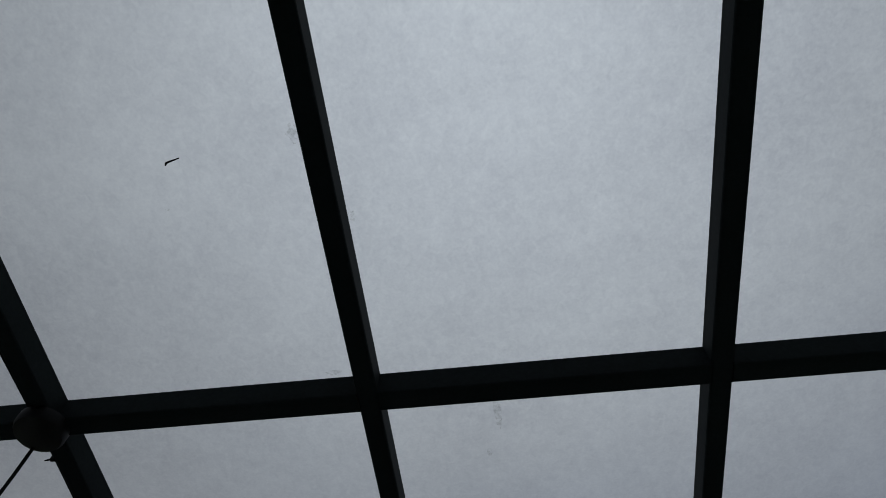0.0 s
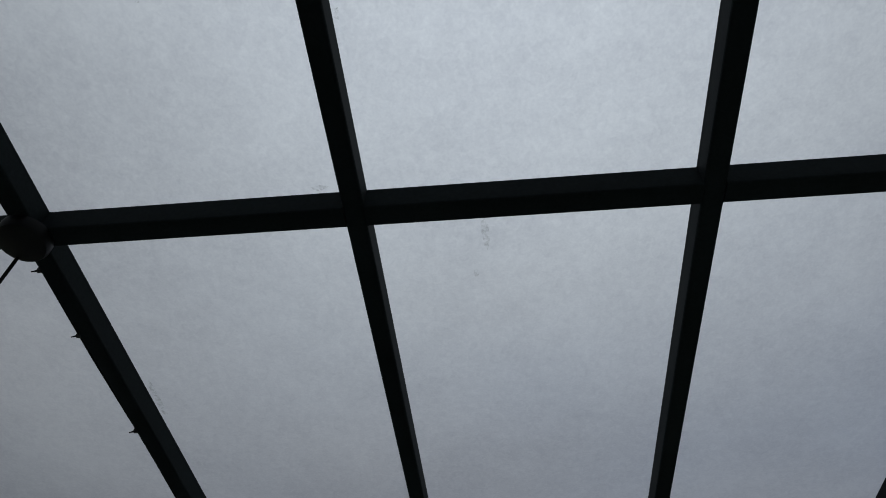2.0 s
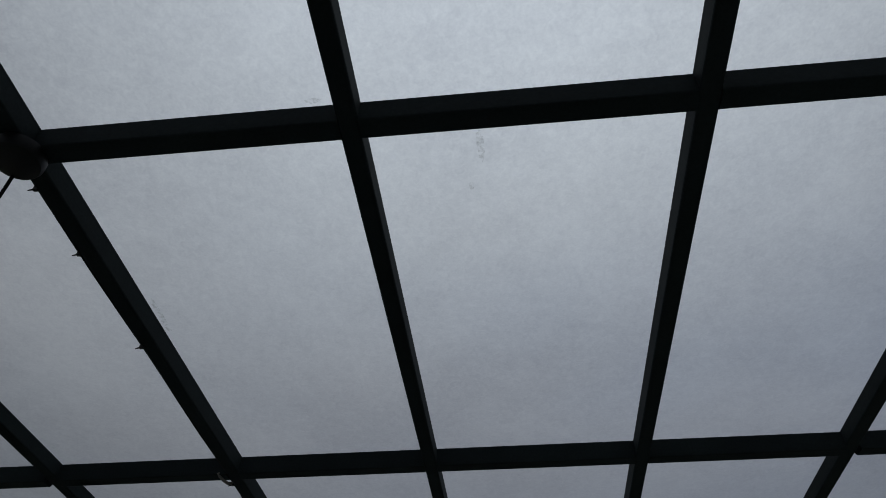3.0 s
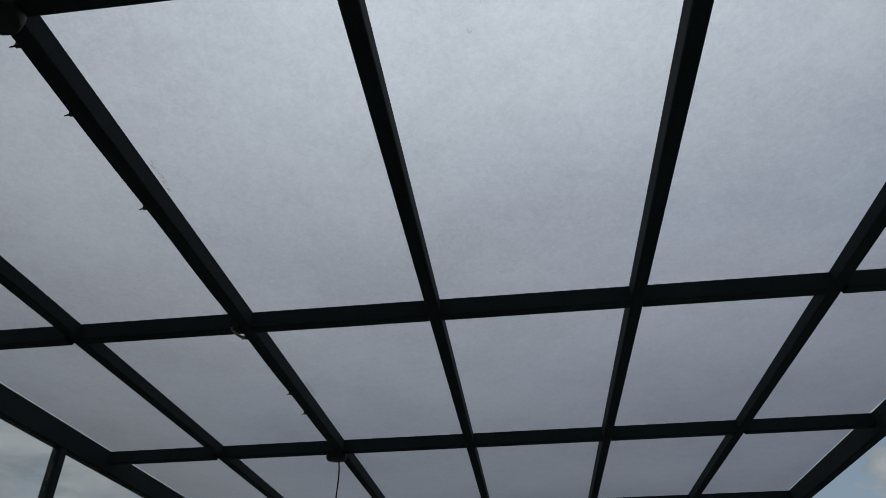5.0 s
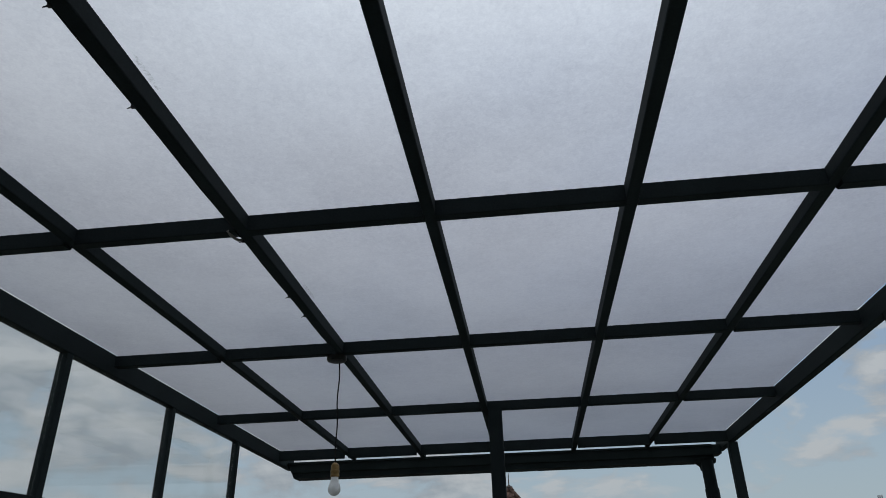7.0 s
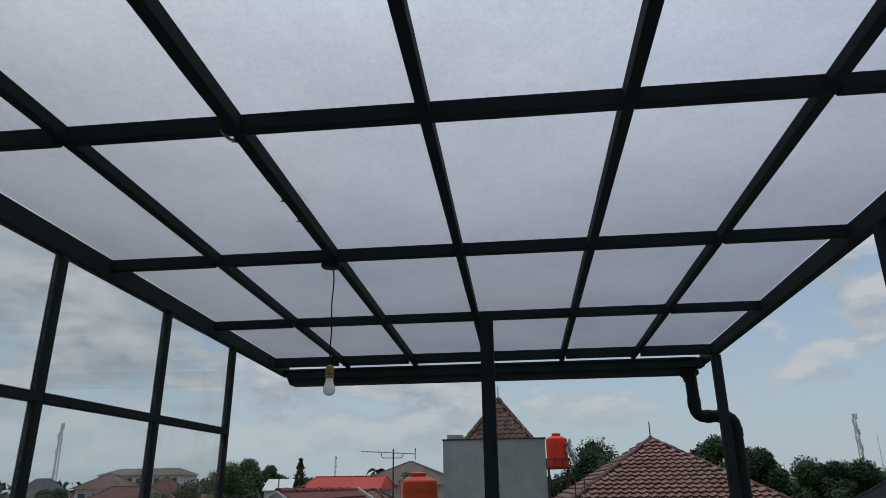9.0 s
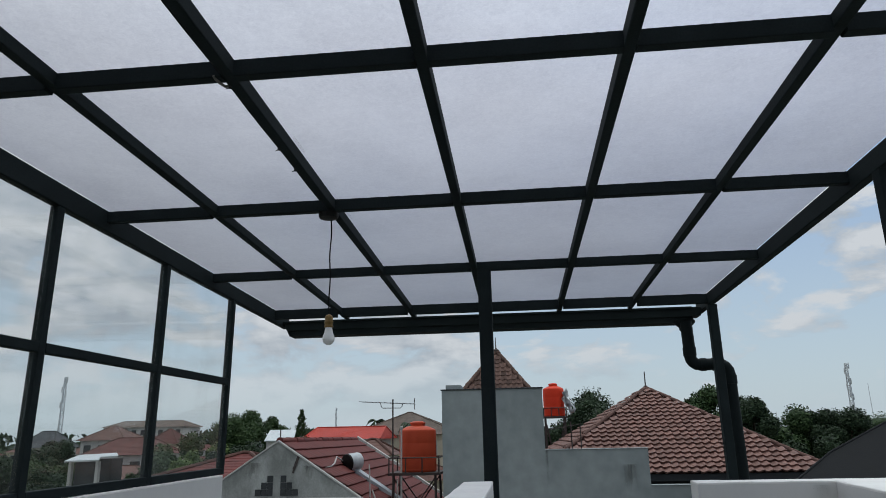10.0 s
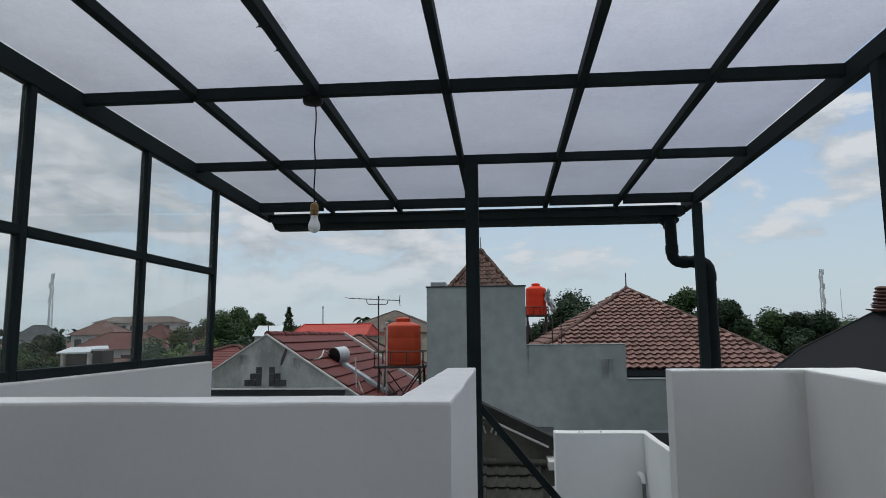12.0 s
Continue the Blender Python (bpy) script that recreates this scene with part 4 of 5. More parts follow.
# ---- own stair side: small outlet pipe on the stair wall ----
outlet = thing("outlet_pipe", "grey plastic pipe with a pale elbow bent into the stair wall", "pipe", (1.02, 5.33, -1.5))
bm = NB()
sweep(bm, [(1.02, 5.33, -1.5), (1.02, 5.33, 0.42)], 0.014, 12)
part("pipe", bm, surface("grey_pipe_plastic", (0.16, 0.17, 0.175), (0.10, 0.105, 0.11), rough=0.5, scale=6, fine=60), outlet, smooth=True)
bm = NB()
sweep(bm, [(1.02, 5.33, 0.405), (1.02, 5.33, 0.418), (1.018, 5.335, 0.43), (1.012, 5.35, 0.452), (1.005, 5.38, 0.458), (1.0, 5.41, 0.458)], 0.019, 12)
part("elbow", bm, M_WHITE_BRIGHT, outlet, "pale plastic elbow", True)
for x, r, h in ((0.575, 0.016, 0.012), (0.735, 0.009, 0.022), (0.60, 0.010, 0.008)):
    bm = NB()
    lathe(bm, (x, 5.43, 0.7545), [(r, 0), (r * 0.9, h * 0.4), (r * 0.35, h)], 7)
    solid("mortar_lump", bm, M_COPING, "small lump of dried mortar on a wall top", "mortar", group="mortar lumps")

# ---- grey building with its tower ----
gb = thing("grey_building", "grey plastered building with a plain water tower block and stepped parapet", "house", (0.5, 11, -6.2))
for x0, x1, y0, y1, z1 in ((-1.19, 0.385, 11.0, 13.6, 2.255), (0.385, 1.915, 11.0, 11.16, 1.325), (1.915, 6.5, 11.0, 11.16, 0.79)):
    bm = NB()
    box(bm, x0, x1, y0, y1, -6.2, z1)
    part("wall", bm, M_GREYWALL, gb)
bm = NB()
box(bm, -1.205, 0.40, 10.985, 13.62, 2.255, 2.275, 0.004)
part("tower_coping", bm, M_DARKGAP, gb, "dark coping edge")
bm = NB()
box(bm, -1.13, -0.89, 11.05, 11.6, 2.2755, 2.345, 0.008)
part("hatch", bm, M_GREYWALL, gb)
bm = NB()
box(bm, 0.387, 1.925, 10.99, 11.175, 1.325, 1.338, 0.004)
part("coping", bm, M_GREYWALL, gb)
bm = NB()
box(bm, 1.93, 6.5, 10.99, 11.175, 0.79, 0.805, 0.004)
part("coping", bm, M_GREYWALL, gb)
bm = NB()
rod(bm, (0.80, 11.08, 1.33), (0.80, 11.08, 1.74), 0.010, seg=6)
rod(bm, (0.94, 11.08, 1.33), (0.94, 11.08, 1.72), 0.008, seg=6)
rod(bm, (0.40, 11.05, 1.62), (0.94, 11.08, 1.70), 0.006, seg=6)
part("rail", bm, M_RUST, gb)

# ---- tiled turret behind the tower ----
turret = thing("tiled_turret", "small steep four-sided turret roof in brown tiles with a spike", "turret", (-0.42, 15, -6.2))
TC = (-0.42, 15.0)
ta, te, th = 3.32, 2.32, 0.78
tcs = [(TC[0] + sx * th, TC[1] + sy * th, te) for sx, sy in ((-1, -1), (1, -1), (1, 1), (-1, 1))]
apex = (TC[0], TC[1], ta)
bm = NB()
for k in range(4):
    poly(bm, (tcs[k], tcs[(k + 1) % 4], apex))
box(bm, TC[0] - 0.7, TC[0] + 0.7, TC[1] - 0.7, TC[1] + 0.7, -6.2, te)
part("roof_core", bm, M_TILE_BROWN, turret)
me_tt = tile_mesh("turret_tile", 0.11, 0.115, M_TILE_BROWN, 0.012, 0.018)
lay_tiles(turret, [tcs[0], tcs[1], apex], 0.11, 0.115, me_tt, 0.003)
for k in range(2):
    ridge_caps(turret, tcs[k], apex, 0.045, M_TILE_BROWN, 0.11)
bm = NB()
lathe(bm, (TC[0], TC[1], ta - 0.04), [(0.07, 0), (0.075, 0.06), (0.03, 0.09), (0.012, 0.11), (0.006, 0.34)], 10)
part("spike", bm, M_RUST, turret)

# ---- hipped house with pink tiles ----
hip = thing("pink_tile_house", "house with a hipped roof of weathered pink clay pantiles", "house", (3.1, 16, -6.2))
E0, E1, E2, E3 = (0.20, 14.0, 0.80), (5.86, 14.0, 0.80), (5.86, 21.2, 0.80), (0.20, 21.2, 0.80)
AP = (3.12, 17.5, 2.60)
bm = NB()
for f in ((E0, E1, AP), (E1, E2, AP), (E2, E3, AP), (E3, E0, AP)):
    poly(bm, [Vector(p) - Vector((0, 0, 0.02)) for p in f])
part("roof_deck", bm, M_RIDGE, hip)
# wall colour itself holds the shade of the eaves
bm = NB()
box(bm, 0.9, 5.4, 14.5, 20.7, -6.2, 0.9)
part("wall", bm, M_DARKGAP, hip, "wall under the eaves, its shade painted in near-black")
bm = NB()
box(bm, 0.20, 5.86, 14.0, 14.03, 0.66, 0.79, 0.004)
part("fascia", bm, M_DARKGAP, hip)
M_HIPCAP = surface("brown_hip_tile", (0.165, 0.095, 0.078), (0.095, 0.050, 0.042), spec=0.2, rough=0.8, scale=4, fine=30, bump=0.3, dist=0.006, vary=0.12)
me_hip = tile_mesh("hip_tile", 0.166, 0.184, M_TILE_PINK, 0.014, 0.044)
lay_tiles(hip, [E0, E1, AP], 0.166, 0.184, me_hip)
lay_tiles(hip, [E3, E0, AP], 0.166, 0.184, me_hip, joined=True)
for p in (E0, E1):
    ridge_caps(hip, p, AP, 0.046, M_HIPCAP, 0.24)
bm = NB()
lathe(bm, (AP[0], AP[1], AP[2]), [(0.055, 0), (0.05, 0.05), (0.016, 0.07), (0.011, 0.40)], 10)
part("finial", bm, M_RUST, hip)

# ---- black roof of the next house ----
blk = thing("black_roof_house", "house with a black bitumen hipped roof and curled finial", "house", (5, 10, -6.2))
bm = NB()
b0, b1, b2, b3 = (2.52, 8.6, 0.56), (7.8, 8.6, 0.56), (7.8, 12.6, 0.56), (4.45, 12.6, 0.56)
ba, bb = (5.30, 10.3, 1.775), (6.0, 10.3, 1.775)
bk = tuple(Vector(b0).lerp(Vector(ba), 0.60) + Vector((-0.24, 0, -0.02)))     # hip bent here to fit its outline from the camera
for f in ((b0, b1, bb, ba, bk), (b1, b2, bb), (b2, b3, ba, bb), (b3, b0, bk, ba)):
    poly(bm, f)
part("roof", bm, M_BLACKROOF, blk)
bm = NB()
box(bm, 4.3, 7.2, 9.0, 12.2, -6.2, 0.58)
part("wall", bm, M_PALE, blk)
bm = NB()
for p, q in ((b0, bk), (bk, ba), (b3, ba), (ba, bb)):
    rod(bm, p, q, 0.014, seg=6)
part("hip_strip", bm, M_BLACKROOF, blk)
bm = NB()
for k in range(7):
    zz = 1.83 + k * 0.052
    lathe(bm, (5.42, 10.3, zz - 0.06), [(0.15 - 0.011 * k, 0.0), (0.17 - 0.011 * k, 0.018), (0.13 - 0.011 * k, 0.045)], 10)
for k, (dx, dz) in enumerate(((-0.20, 0.03), (-0.27, -0.03), (-0.16, 0.12), (0.22, 0.04))):
    rod(bm, (5.42, 10.3, 1.80 + dz), (5.42 + dx, 10.3 - 0.05, 1.80 + dz + 0.035), 0.03, 0.008, 6)
part("finial", bm, M_RIDGE, blk, "red-brown curled clay finial")

# ---- gabled house ----
gab = thing("gable_house", "house with a bare cement gable and dark red tiled roof", "house", (-4.16, 14, -6.2))
GXc, GZ, SL = -4.165, 1.52, 0.645
GYn, GYf = 12.0, 18.0


def gz(x):
    return GZ - SL * abs(x - GXc)


xr, xl = GXc + 2.25, GXc - 2.25
bm = NB()
poly(bm, [(xl, GYn, gz(xl)), (xl, GYn, -6.2), (xr, GYn, -6.2), (xr, GYn, gz(xr)), (GXc, GYn, GZ)], 0.15, (0, -1, 0))
part("gable_wall", bm, M_CEMENT, gab)
bm = NB()
poly(bm, [(xl, GYf, gz(xl)), (xl, GYf, -6.2), (xr, GYf, -6.2), (xr, GYf, gz(xr)), (GXc, GYf, GZ)], 0.15, (0, 1, 0))
box(bm, xr - 0.16, xr - 0.02, GYn + 0.16, GYf - 0.16, -6.2, gz(xr) - 0.08)
box(bm, xl + 0.02, xl + 0.16, GYn + 0.16, GYf - 0.16, -6.2, gz(xl) - 0.08)
part("wall", bm, M_CEMENT, gab)
bm = NB()
bar(bm, (xr + 0.03, GYn + 0.01, gz(xr + 0.03) + 0.015), (GXc, GYn + 0.01, GZ + 0.015), 0.07, 0.028, 0.004)
bar(bm, (xl - 0.03, GYn + 0.01, gz(xl - 0.03) + 0.015), (GXc, GYn + 0.01, GZ + 0.015), 0.07, 0.022, 0.004)
part("verge", bm, M_PALE, gab, "white painted verge edge")
bm = NB()
bar(bm, (xr + 0.03, GYf + 0.02, gz(xr + 0.03) + 0.05), (GXc, GYf + 0.02, GZ + 0.05), 0.14, 0.09, 0.005)
part("verge", bm, M_PALE, gab, "white painted verge edge")
bm = NB()
poly(bm, [(GXc, GYn + 0.03, GZ - 0.01), (xr + 0.1, GYn + 0.03, gz(xr + 0.1) - 0.01), (xr + 0.1, GYf, gz(xr + 0.1) - 0.01), (GXc, GYf, GZ - 0.01)])
poly(bm, [(GXc, GYn + 0.03, GZ - 0.01), (xl - 0.1, GYn + 0.03, gz(xl - 0.1) - 0.01), (xl - 0.1, GYf, gz(xl - 0.1) - 0.01), (GXc, GYf, GZ - 0.01)])
part("roof_deck", bm, M_TILE_RED, gab)
me_gab = tile_mesh("gable_tile", 0.215, 0.28, M_TILE_RED, 0.007, 0.036)
lay_tiles(gab, [(xr + 0.1, GYn + 0.05, gz(xr + 0.1)), (xr + 0.1, GYf - 0.05, gz(xr + 0.1)), (GXc, GYf - 0.05, GZ), (GXc, GYn + 0.05, GZ)], 0.215, 0.28, me_gab)
ridge_caps(gab, (GXc, GYn + 0.06, GZ), (GXc, GYf, GZ), 0.06, M_TILE_RED, 0.4)
# ledge under the gable, the shade below it painted as a near-black strip
bm = NB()
box(bm, xl - 0.1, -2.66, GYn - 0.10, GYn - 0.004, 0.575, 0.605, 0.004)
part("ledge", bm, M_PALE, gab)
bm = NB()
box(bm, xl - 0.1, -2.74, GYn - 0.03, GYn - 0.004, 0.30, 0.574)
part("opening", bm, M_DARKGAP, gab, "near-black strip that paints the shade below the ledge")
bm = NB()
poly(bm, [(xl - 0.2, GYn - 0.02, 0.42), (-2.2, GYn - 0.02, 0.42), (-2.2, GYn - 1.5, 0.30), (xl - 0.2, GYn - 1.5, 0.30)], 0.05)
part("lean_to_roof", bm, surface("dark_cement_sheet", (0.33, 0.34, 0.33), (0.22, 0.23, 0.225), rough=0.9, scale=3, fine=30, bump=0.2, spec=0.2), gab)
# stepped vent openings as proud blocks, their inner shade painted dark
M_VENT = surface("vent_shade_dark", (0.045, 0.048, 0.050), (0.028, 0.030, 0.032), rough=0.8, scale=8, fine=50, spec=0.2)
for sgn, xc in ((-1, -4.228), (1, -4.098)):
    for k, hgt in enumerate((0.335, 0.225, 0.112)):
        x0 = xc + sgn * 0.105 * k
        for j in range(3 - k):
            bm = NB()
            z0 = 0.632 + j * 0.112
            xa, xb = sorted((x0, x0 + sgn * 0.105))
            box(bm, xa + 0.003, xb - 0.003, GYn - 0.014, GYn - 0.004, z0 + 0.003, z0 + 0.109, 0.003)
            part("vent_block", bm, M_VENT, gab)
bm = NB()
rod(bm, (GXc, GYn + 0.1, GZ), (GXc, GYn + 0.1, GZ + 0.22), 0.010, seg=6)
part("lightning_rod", bm, M_RUST, gab)
bm = NB()
bar(bm, (-3.79, GYn - 0.012, 1.28), (-3.87, GYn - 0.012, 1.06), 0.01, 0.045)
bar(bm, (-3.87, GYn - 0.012, 1.06), (-3.88, GYn - 0.012, 1.00), 0.008, 0.03)
part("loose_strip", bm, M_RUST, gab, "dark loose strip hanging under the verge")

# ---- solar water heater on that roof ----
heater = thing("solar_water_heater", "white solar water heater drum with a sloping collector on the roof", "water heater", (-3.2, 13.9, 0.9))
hd0, hd1 = Vector((-3.31, 13.55, 1.105)), Vector((-3.15, 13.79, 1.128))
bm = NB()
n = (hd1 - hd0).length
lathe(bm, hd0, [(0.150, 0), (0.165, 0.02), (0.165, n - 0.02), (0.15, n)], 24, tuple(hd1 - hd0))
part("drum", bm, M_ROOF_W, heater, smooth=True)
bm = NB()
lathe(bm, hd0 - (hd1 - hd0).normalized() * 0.03, [(0.14, 0), (0.158, 0.008), (0.168, 0.029)], 24, tuple(hd1 - hd0))
part("end_cover", bm, M_BLACKPLASTIC, heater, "black end cover", True)


def on_roof(x, y, up=0.07):
    return Vector((x, y, gz(x) + up))


bm = NB()
bar(bm, on_roof(-3.20, 13.75), on_roof(-2.30, 13.75), 0.30, 0.07, 0.006)
part("collector", bm, M_ZINC, heater, "pale grey collector panel")
bm = NB()
sweep(bm, [on_roof(-3.42, 12.35, 0.04), on_roof(-3.40, 12.7, 0.05), on_roof(-3.42, 13.0, 0.08), on_roof(-3.46, 13.3, 0.16), on_roof(-3.42, 13.6, 0.10)], 0.014, 8)
part("hose", bm, M_PALE, heater, smooth=True)
bm = NB()
for y in (13.7, 14.05):
    rod(bm, on_roof(-3.45, y, 0.0), (-3.34, y, 1.05), 0.012, seg=6)
    rod(bm, on_roof(-3.10, y, 0.0), (-3.27, y, 1.02), 0.012, seg=6)
part("bracket", bm, M_RUST, heater)
bm = NB()
sweep(bm, [on_roof(-2.62, 12.4, 0.0), on_roof(-2.64, 12.4, 0.58)], 0.012, 8)
sweep(bm, [on_roof(-2.50, 12.3, 0.0), on_roof(-2.56, 12.3, 0.20), on_roof(-2.45, 12.25, 0.02)], 0.012, 8)
solid("roof_pipes", bm, M_PALE, "thin white water pipes rising from the red roof", "pipe", smooth=True)

# ---- water tanks ----
def water_tank(x, y, z0, z1, r, mat, label):
    t = thing("water_tank", label, "water tank", (x, y, z0))
    h = z1 - z0
    prof = [(r * 0.96, 0), (r, 0.02)]
    for i in range(3):
        a = h * (0.06 + 0.30 * i)
        prof += [(r, a), (r * 0.996, a + 0.008), (r * 0.996, a + 0.02), (r, a + 0.028)]
    prof += [(r, h * 0.955), (r * 0.985, h * 0.985), (r * 0.93, h * 1.005), (r * 0.66, h * 1.06), (r * 0.50, h * 1.085)]
    bm = NB()
    lathe(bm, (x, y, z0), prof, 36)
    part("shell", bm, mat, t, smooth=True)
    bm = NB()
    lathe(bm, (x, y, z0 + h * 1.085), [(r * 0.40, 0), (r * 0.40, h * 0.05), (r * 0.43, h * 0.055), (r * 0.43, h * 0.085), (r * 0.25, h * 0.115), (r * 0.06, h * 0.12)], 24)
    part("lid", bm, mat, t, smooth=True)
    return t


def tank_stand(x, y, zt, zb, half, rail, label):
    s = thing("tank_stand", label, "stand", (x, y, zb))
    bm = NB()
    box(bm, x - half, x + half, y - half, y + half, zt - 0.05, zt - 0.002, 0.004)
    part("platform", bm, M_RUST, s)
    for sx in (-1, 1):
        for sy in (-1, 1):
            bm = NB()
            bar(bm, (x + sx * half * 0.86, y + sy * half * 0.86, zb), (x + sx * half * 0.80, y + sy * half * 0.80, zt - 0.05), 0.045, 0.045)
            part("leg", bm, M_RUST, s)
            if rail:
                bm = NB()
                rod(bm, (x + sx * (half - 0.02), y + sy * (half - 0.02), zt - 0.002), (x + sx * (half - 0.02), y + sy * (half - 0.02), zt + rail), 0.014, seg=6)
                part("rail_post", bm, M_RUST, s)
    for sx in (-1, 1):
        bm = NB()
        bar(bm, (x - half * 0.84, y + sx * half * 0.84, zb + 0.1), (x + half * 0.82, y + sx * half * 0.82, zt - 0.08), 0.025, 0.025)
        bar(bm, (x + half * 0.84, y + sx * half * 0.83, zb + 0.1), (x - half * 0.82, y + sx * half * 0.81, zt - 0.08), 0.025, 0.025)
        part("cross_brace", bm, M_RUST, s)
    if rail:
        bm = NB()
        h = half - 0.02
        for zz in (zt + rail,):
            for a, b in (((-h, -h), (h, -h)), ((h, -h), (h, h)), ((h, h), (-h, h)), ((-h, h), (-h, -h))):
                rod(bm, (x + a[0], y + a[1], zz), (x + b[0], y + b[1], zz), 0.014, seg=6)
        for k in (-0.33, 0.33):
            rod(bm, (x + h * k, y - h, zt), (x + h * k, y - h, zt + rail), 0.012, seg=6)
        part("rail", bm, M_RUST, s)


water_tank(-2.005, 14.0, 0.905, 1.70, 0.362, M_ORANGE, "orange plastic rooftop water tank on a steel stand")
tank_stand(-2.02, 14.0, 0.905, -0.4, 0.50, 0.27, "rusty dark steel tank stand with a railing")
bm = NB()
box(bm, -2.9, -1.25, 13.3, 14.9, -6.2, -0.4)
solid("tank_deck", bm, M_CEMENT, "bare cement deck block under the tank stand", "building")
bm = NB()
sweep(bm, [(-2.265, 13.52, -0.4), (-2.255, 13.52, 1.72)], 0.018, 10)
lathe(bm, (-2.255, 13.52, 1.70), [(0.024, 0), (0.03, 0.01), (0.03, 0.05), (0.02, 0.06)], 10)
sweep(bm, [(-2.33, 13.50, -0.4), (-2.33, 13.50, 0.80)], 0.014, 8)
solid("tank_pipe", bm, M_PALE, "cream plastic riser pipe beside the orange tank", "pipe", smooth=True)
water_tank(1.005, 20.0, 2.04, 2.80, 0.292, M_REDTANK, "bright red plastic water tank on a high stand")
tank_stand(1.01, 20.0, 2.04, -1.0, 0.33, 0.22, "dark steel stand under the red water tank")
bm = NB()
box(bm, 0.5, 1.6, 19.5, 21.5, -6.2, -1.0)
solid("tank_deck", bm, M_CEMENT, "cement block under the high tank stand", "building")

# torn plastic sheet tied to the high tank
rgp = random.Random(17)
vs, fs = [], []
for i in range(9):
    for j in range(5):
        s, w = i / 8, j / 4 - 0.5
        vs.append((1.30 + 0.24 * s * s + w * (0.10 + 0.10 * math.sin(3.0 * s)) + rgp.uniform(-0.03, 0.03), 19.78 + 0.10 * math.sin(9 * w + 5 * s) + rgp.uniform(-0.03, 0.03), 2.72 - 0.58 * s + 0.12 * w + rgp.uniform(-0.03, 0.03)))
for i in range(8):
    for j in range(4):
        if (i, j) not in ((3, 3), (5, 0), (6, 2)):
            fs.append((i * 5 + j, i * 5 + j + 1, i * 5 + j + 6, i * 5 + j + 5))
me = bpy.data.meshes.new("plastic_sheet")
me.from_pydata(vs, [], fs)
me.materials.append(M_ROOF_W)
me.shade_smooth()
sheet = tagged(new("plastic_sheet", me), "torn crumpled white plastic sheet tied to the red tank", "plastic sheet")
sm = sheet.modifiers.new("thickness", "SOLIDIFY")
sm.thickness = 0.006

# ---- aerial ----
aer = thing("tv_aerial", "thin rooftop television aerial on a tall mast", "aerial", (-2.36, 13, -0.4))
bm = NB()
rod(bm, (-2.365, 13.2, -0.4), (-2.365, 13.2, 2.26), 0.014, seg=8)
part("mast", bm, M_RUST, aer)
bm = NB()
rod(bm, (-2.96, 13.2, 2.225), (-1.95, 13.2, 2.165), 0.010, seg=6)
part("boom", bm, M_ZINC, aer)
bm = NB()
for k in range(9):
    s = k / 8
    xx, zz = -2.94 + 0.95 * s, 2.224 - 0.056 * s
    rod(bm, (xx - 0.02, 13.2 - 0.25, zz), (xx + 0.02, 13.2 + 0.25, zz), 0.005, seg=5)
part("element", bm, M_ZINC, aer)
bm = NB()
sweep(bm, [(-2.60, 13.2, 2.20), (-2.59, 13.2, 2.13), (-2.56, 13.2, 2.10), (-2.22, 13.2, 2.095), (-2.19, 13.2, 2.12), (-2.18, 13.2, 2.18)], 0.008, 6)
part("dipole", bm, M_RUST, aer)
bm = NB()
rod(bm, (-1.955, 13.2, 2.165), (-1.93, 13.1, 2.26), 0.008, seg=5)
rod(bm, (-1.955, 13.2, 2.165), (-1.93, 13.1, 2.06), 0.008, seg=5)
part("reflector", bm, M_RUST, aer)

# ---- lower neighbour with mossy tiles ----
low = thing("lower_neighbour_house", "old lower house with a weathered wall and mossy grey tiles", "house", (0, 8, -6.2))
bm = NB()
poly(bm, [(-1.2, 8.0, 0.28), (-1.2, 8.0, -6.2), (0.55, 8.0, -6.2), (0.55, 8.0, 0.33), (-0.30, 8.0, 0.72)], 0.15, (0, -1, 0))
part("gable_wall", bm, M_OLDWALL, low)
bm = NB()
bar(bm, (-0.30, 7.93, 0.70), (0.62, 7.93, 0.265), 0.14, 0.12, 0.006)
bar(bm, (-0.30, 7.93, 0.70), (-1.2, 7.93, 0.265), 0.14, 0.12, 0.006)
part("bargeboard", bm, surface("near_black_board", (0.034, 0.030, 0.029), (0.020, 0.018, 0.018), rough=0.85, scale=6, fine=40, spec=0.2), low)
bm = NB()
poly(bm, [(-0.30, 7.865, 0.768), (0.66, 7.865, 0.313), (0.66, 8.15, 0.305), (-0.30, 8.15, 0.76)], 0.04, (0, 0, 1))
poly(bm, [(-0.301, 7.9, 0.77), (-1.3, 7.9, 0.295), (-1.3, 8.5, 0.295), (-0.301, 8.5, 0.77)], 0.04, (0, 0, 1))
part("roof", bm, M_BLACKROOF, low)
bm = NB()
bar(bm, (-0.22, 7.855, 0.585), (0.49, 7.855, 0.262), 0.02, 0.022)
part("pipe", bm, M_PALE, low, "white pipe along the gable")
for x0, z0, tilt, ln in ((-0.26, 0.42, 0.3, 0.10), (-0.20, 0.39, -0.5, 0.13), (-0.145, 0.40, 0.5, 0.10), (-0.09, 0.37, 0.2, 0.12), (-0.04, 0.38, -0.4, 0.09)):
    bm = NB()
    bar(bm, (x0, 7.992, z0), (x0 + 0.10 * tilt, 7.992, z0 + ln), 0.012, 0.020)
    part("paint_bar", bm, M_PALE, low, "short white paint stroke")
lt = [(-0.9, 7.25, -0.42), (0.45, 7.25, -0.42), (0.45, 7.9, 0.07), (-0.9, 7.9, 0.07)]
bm = NB()
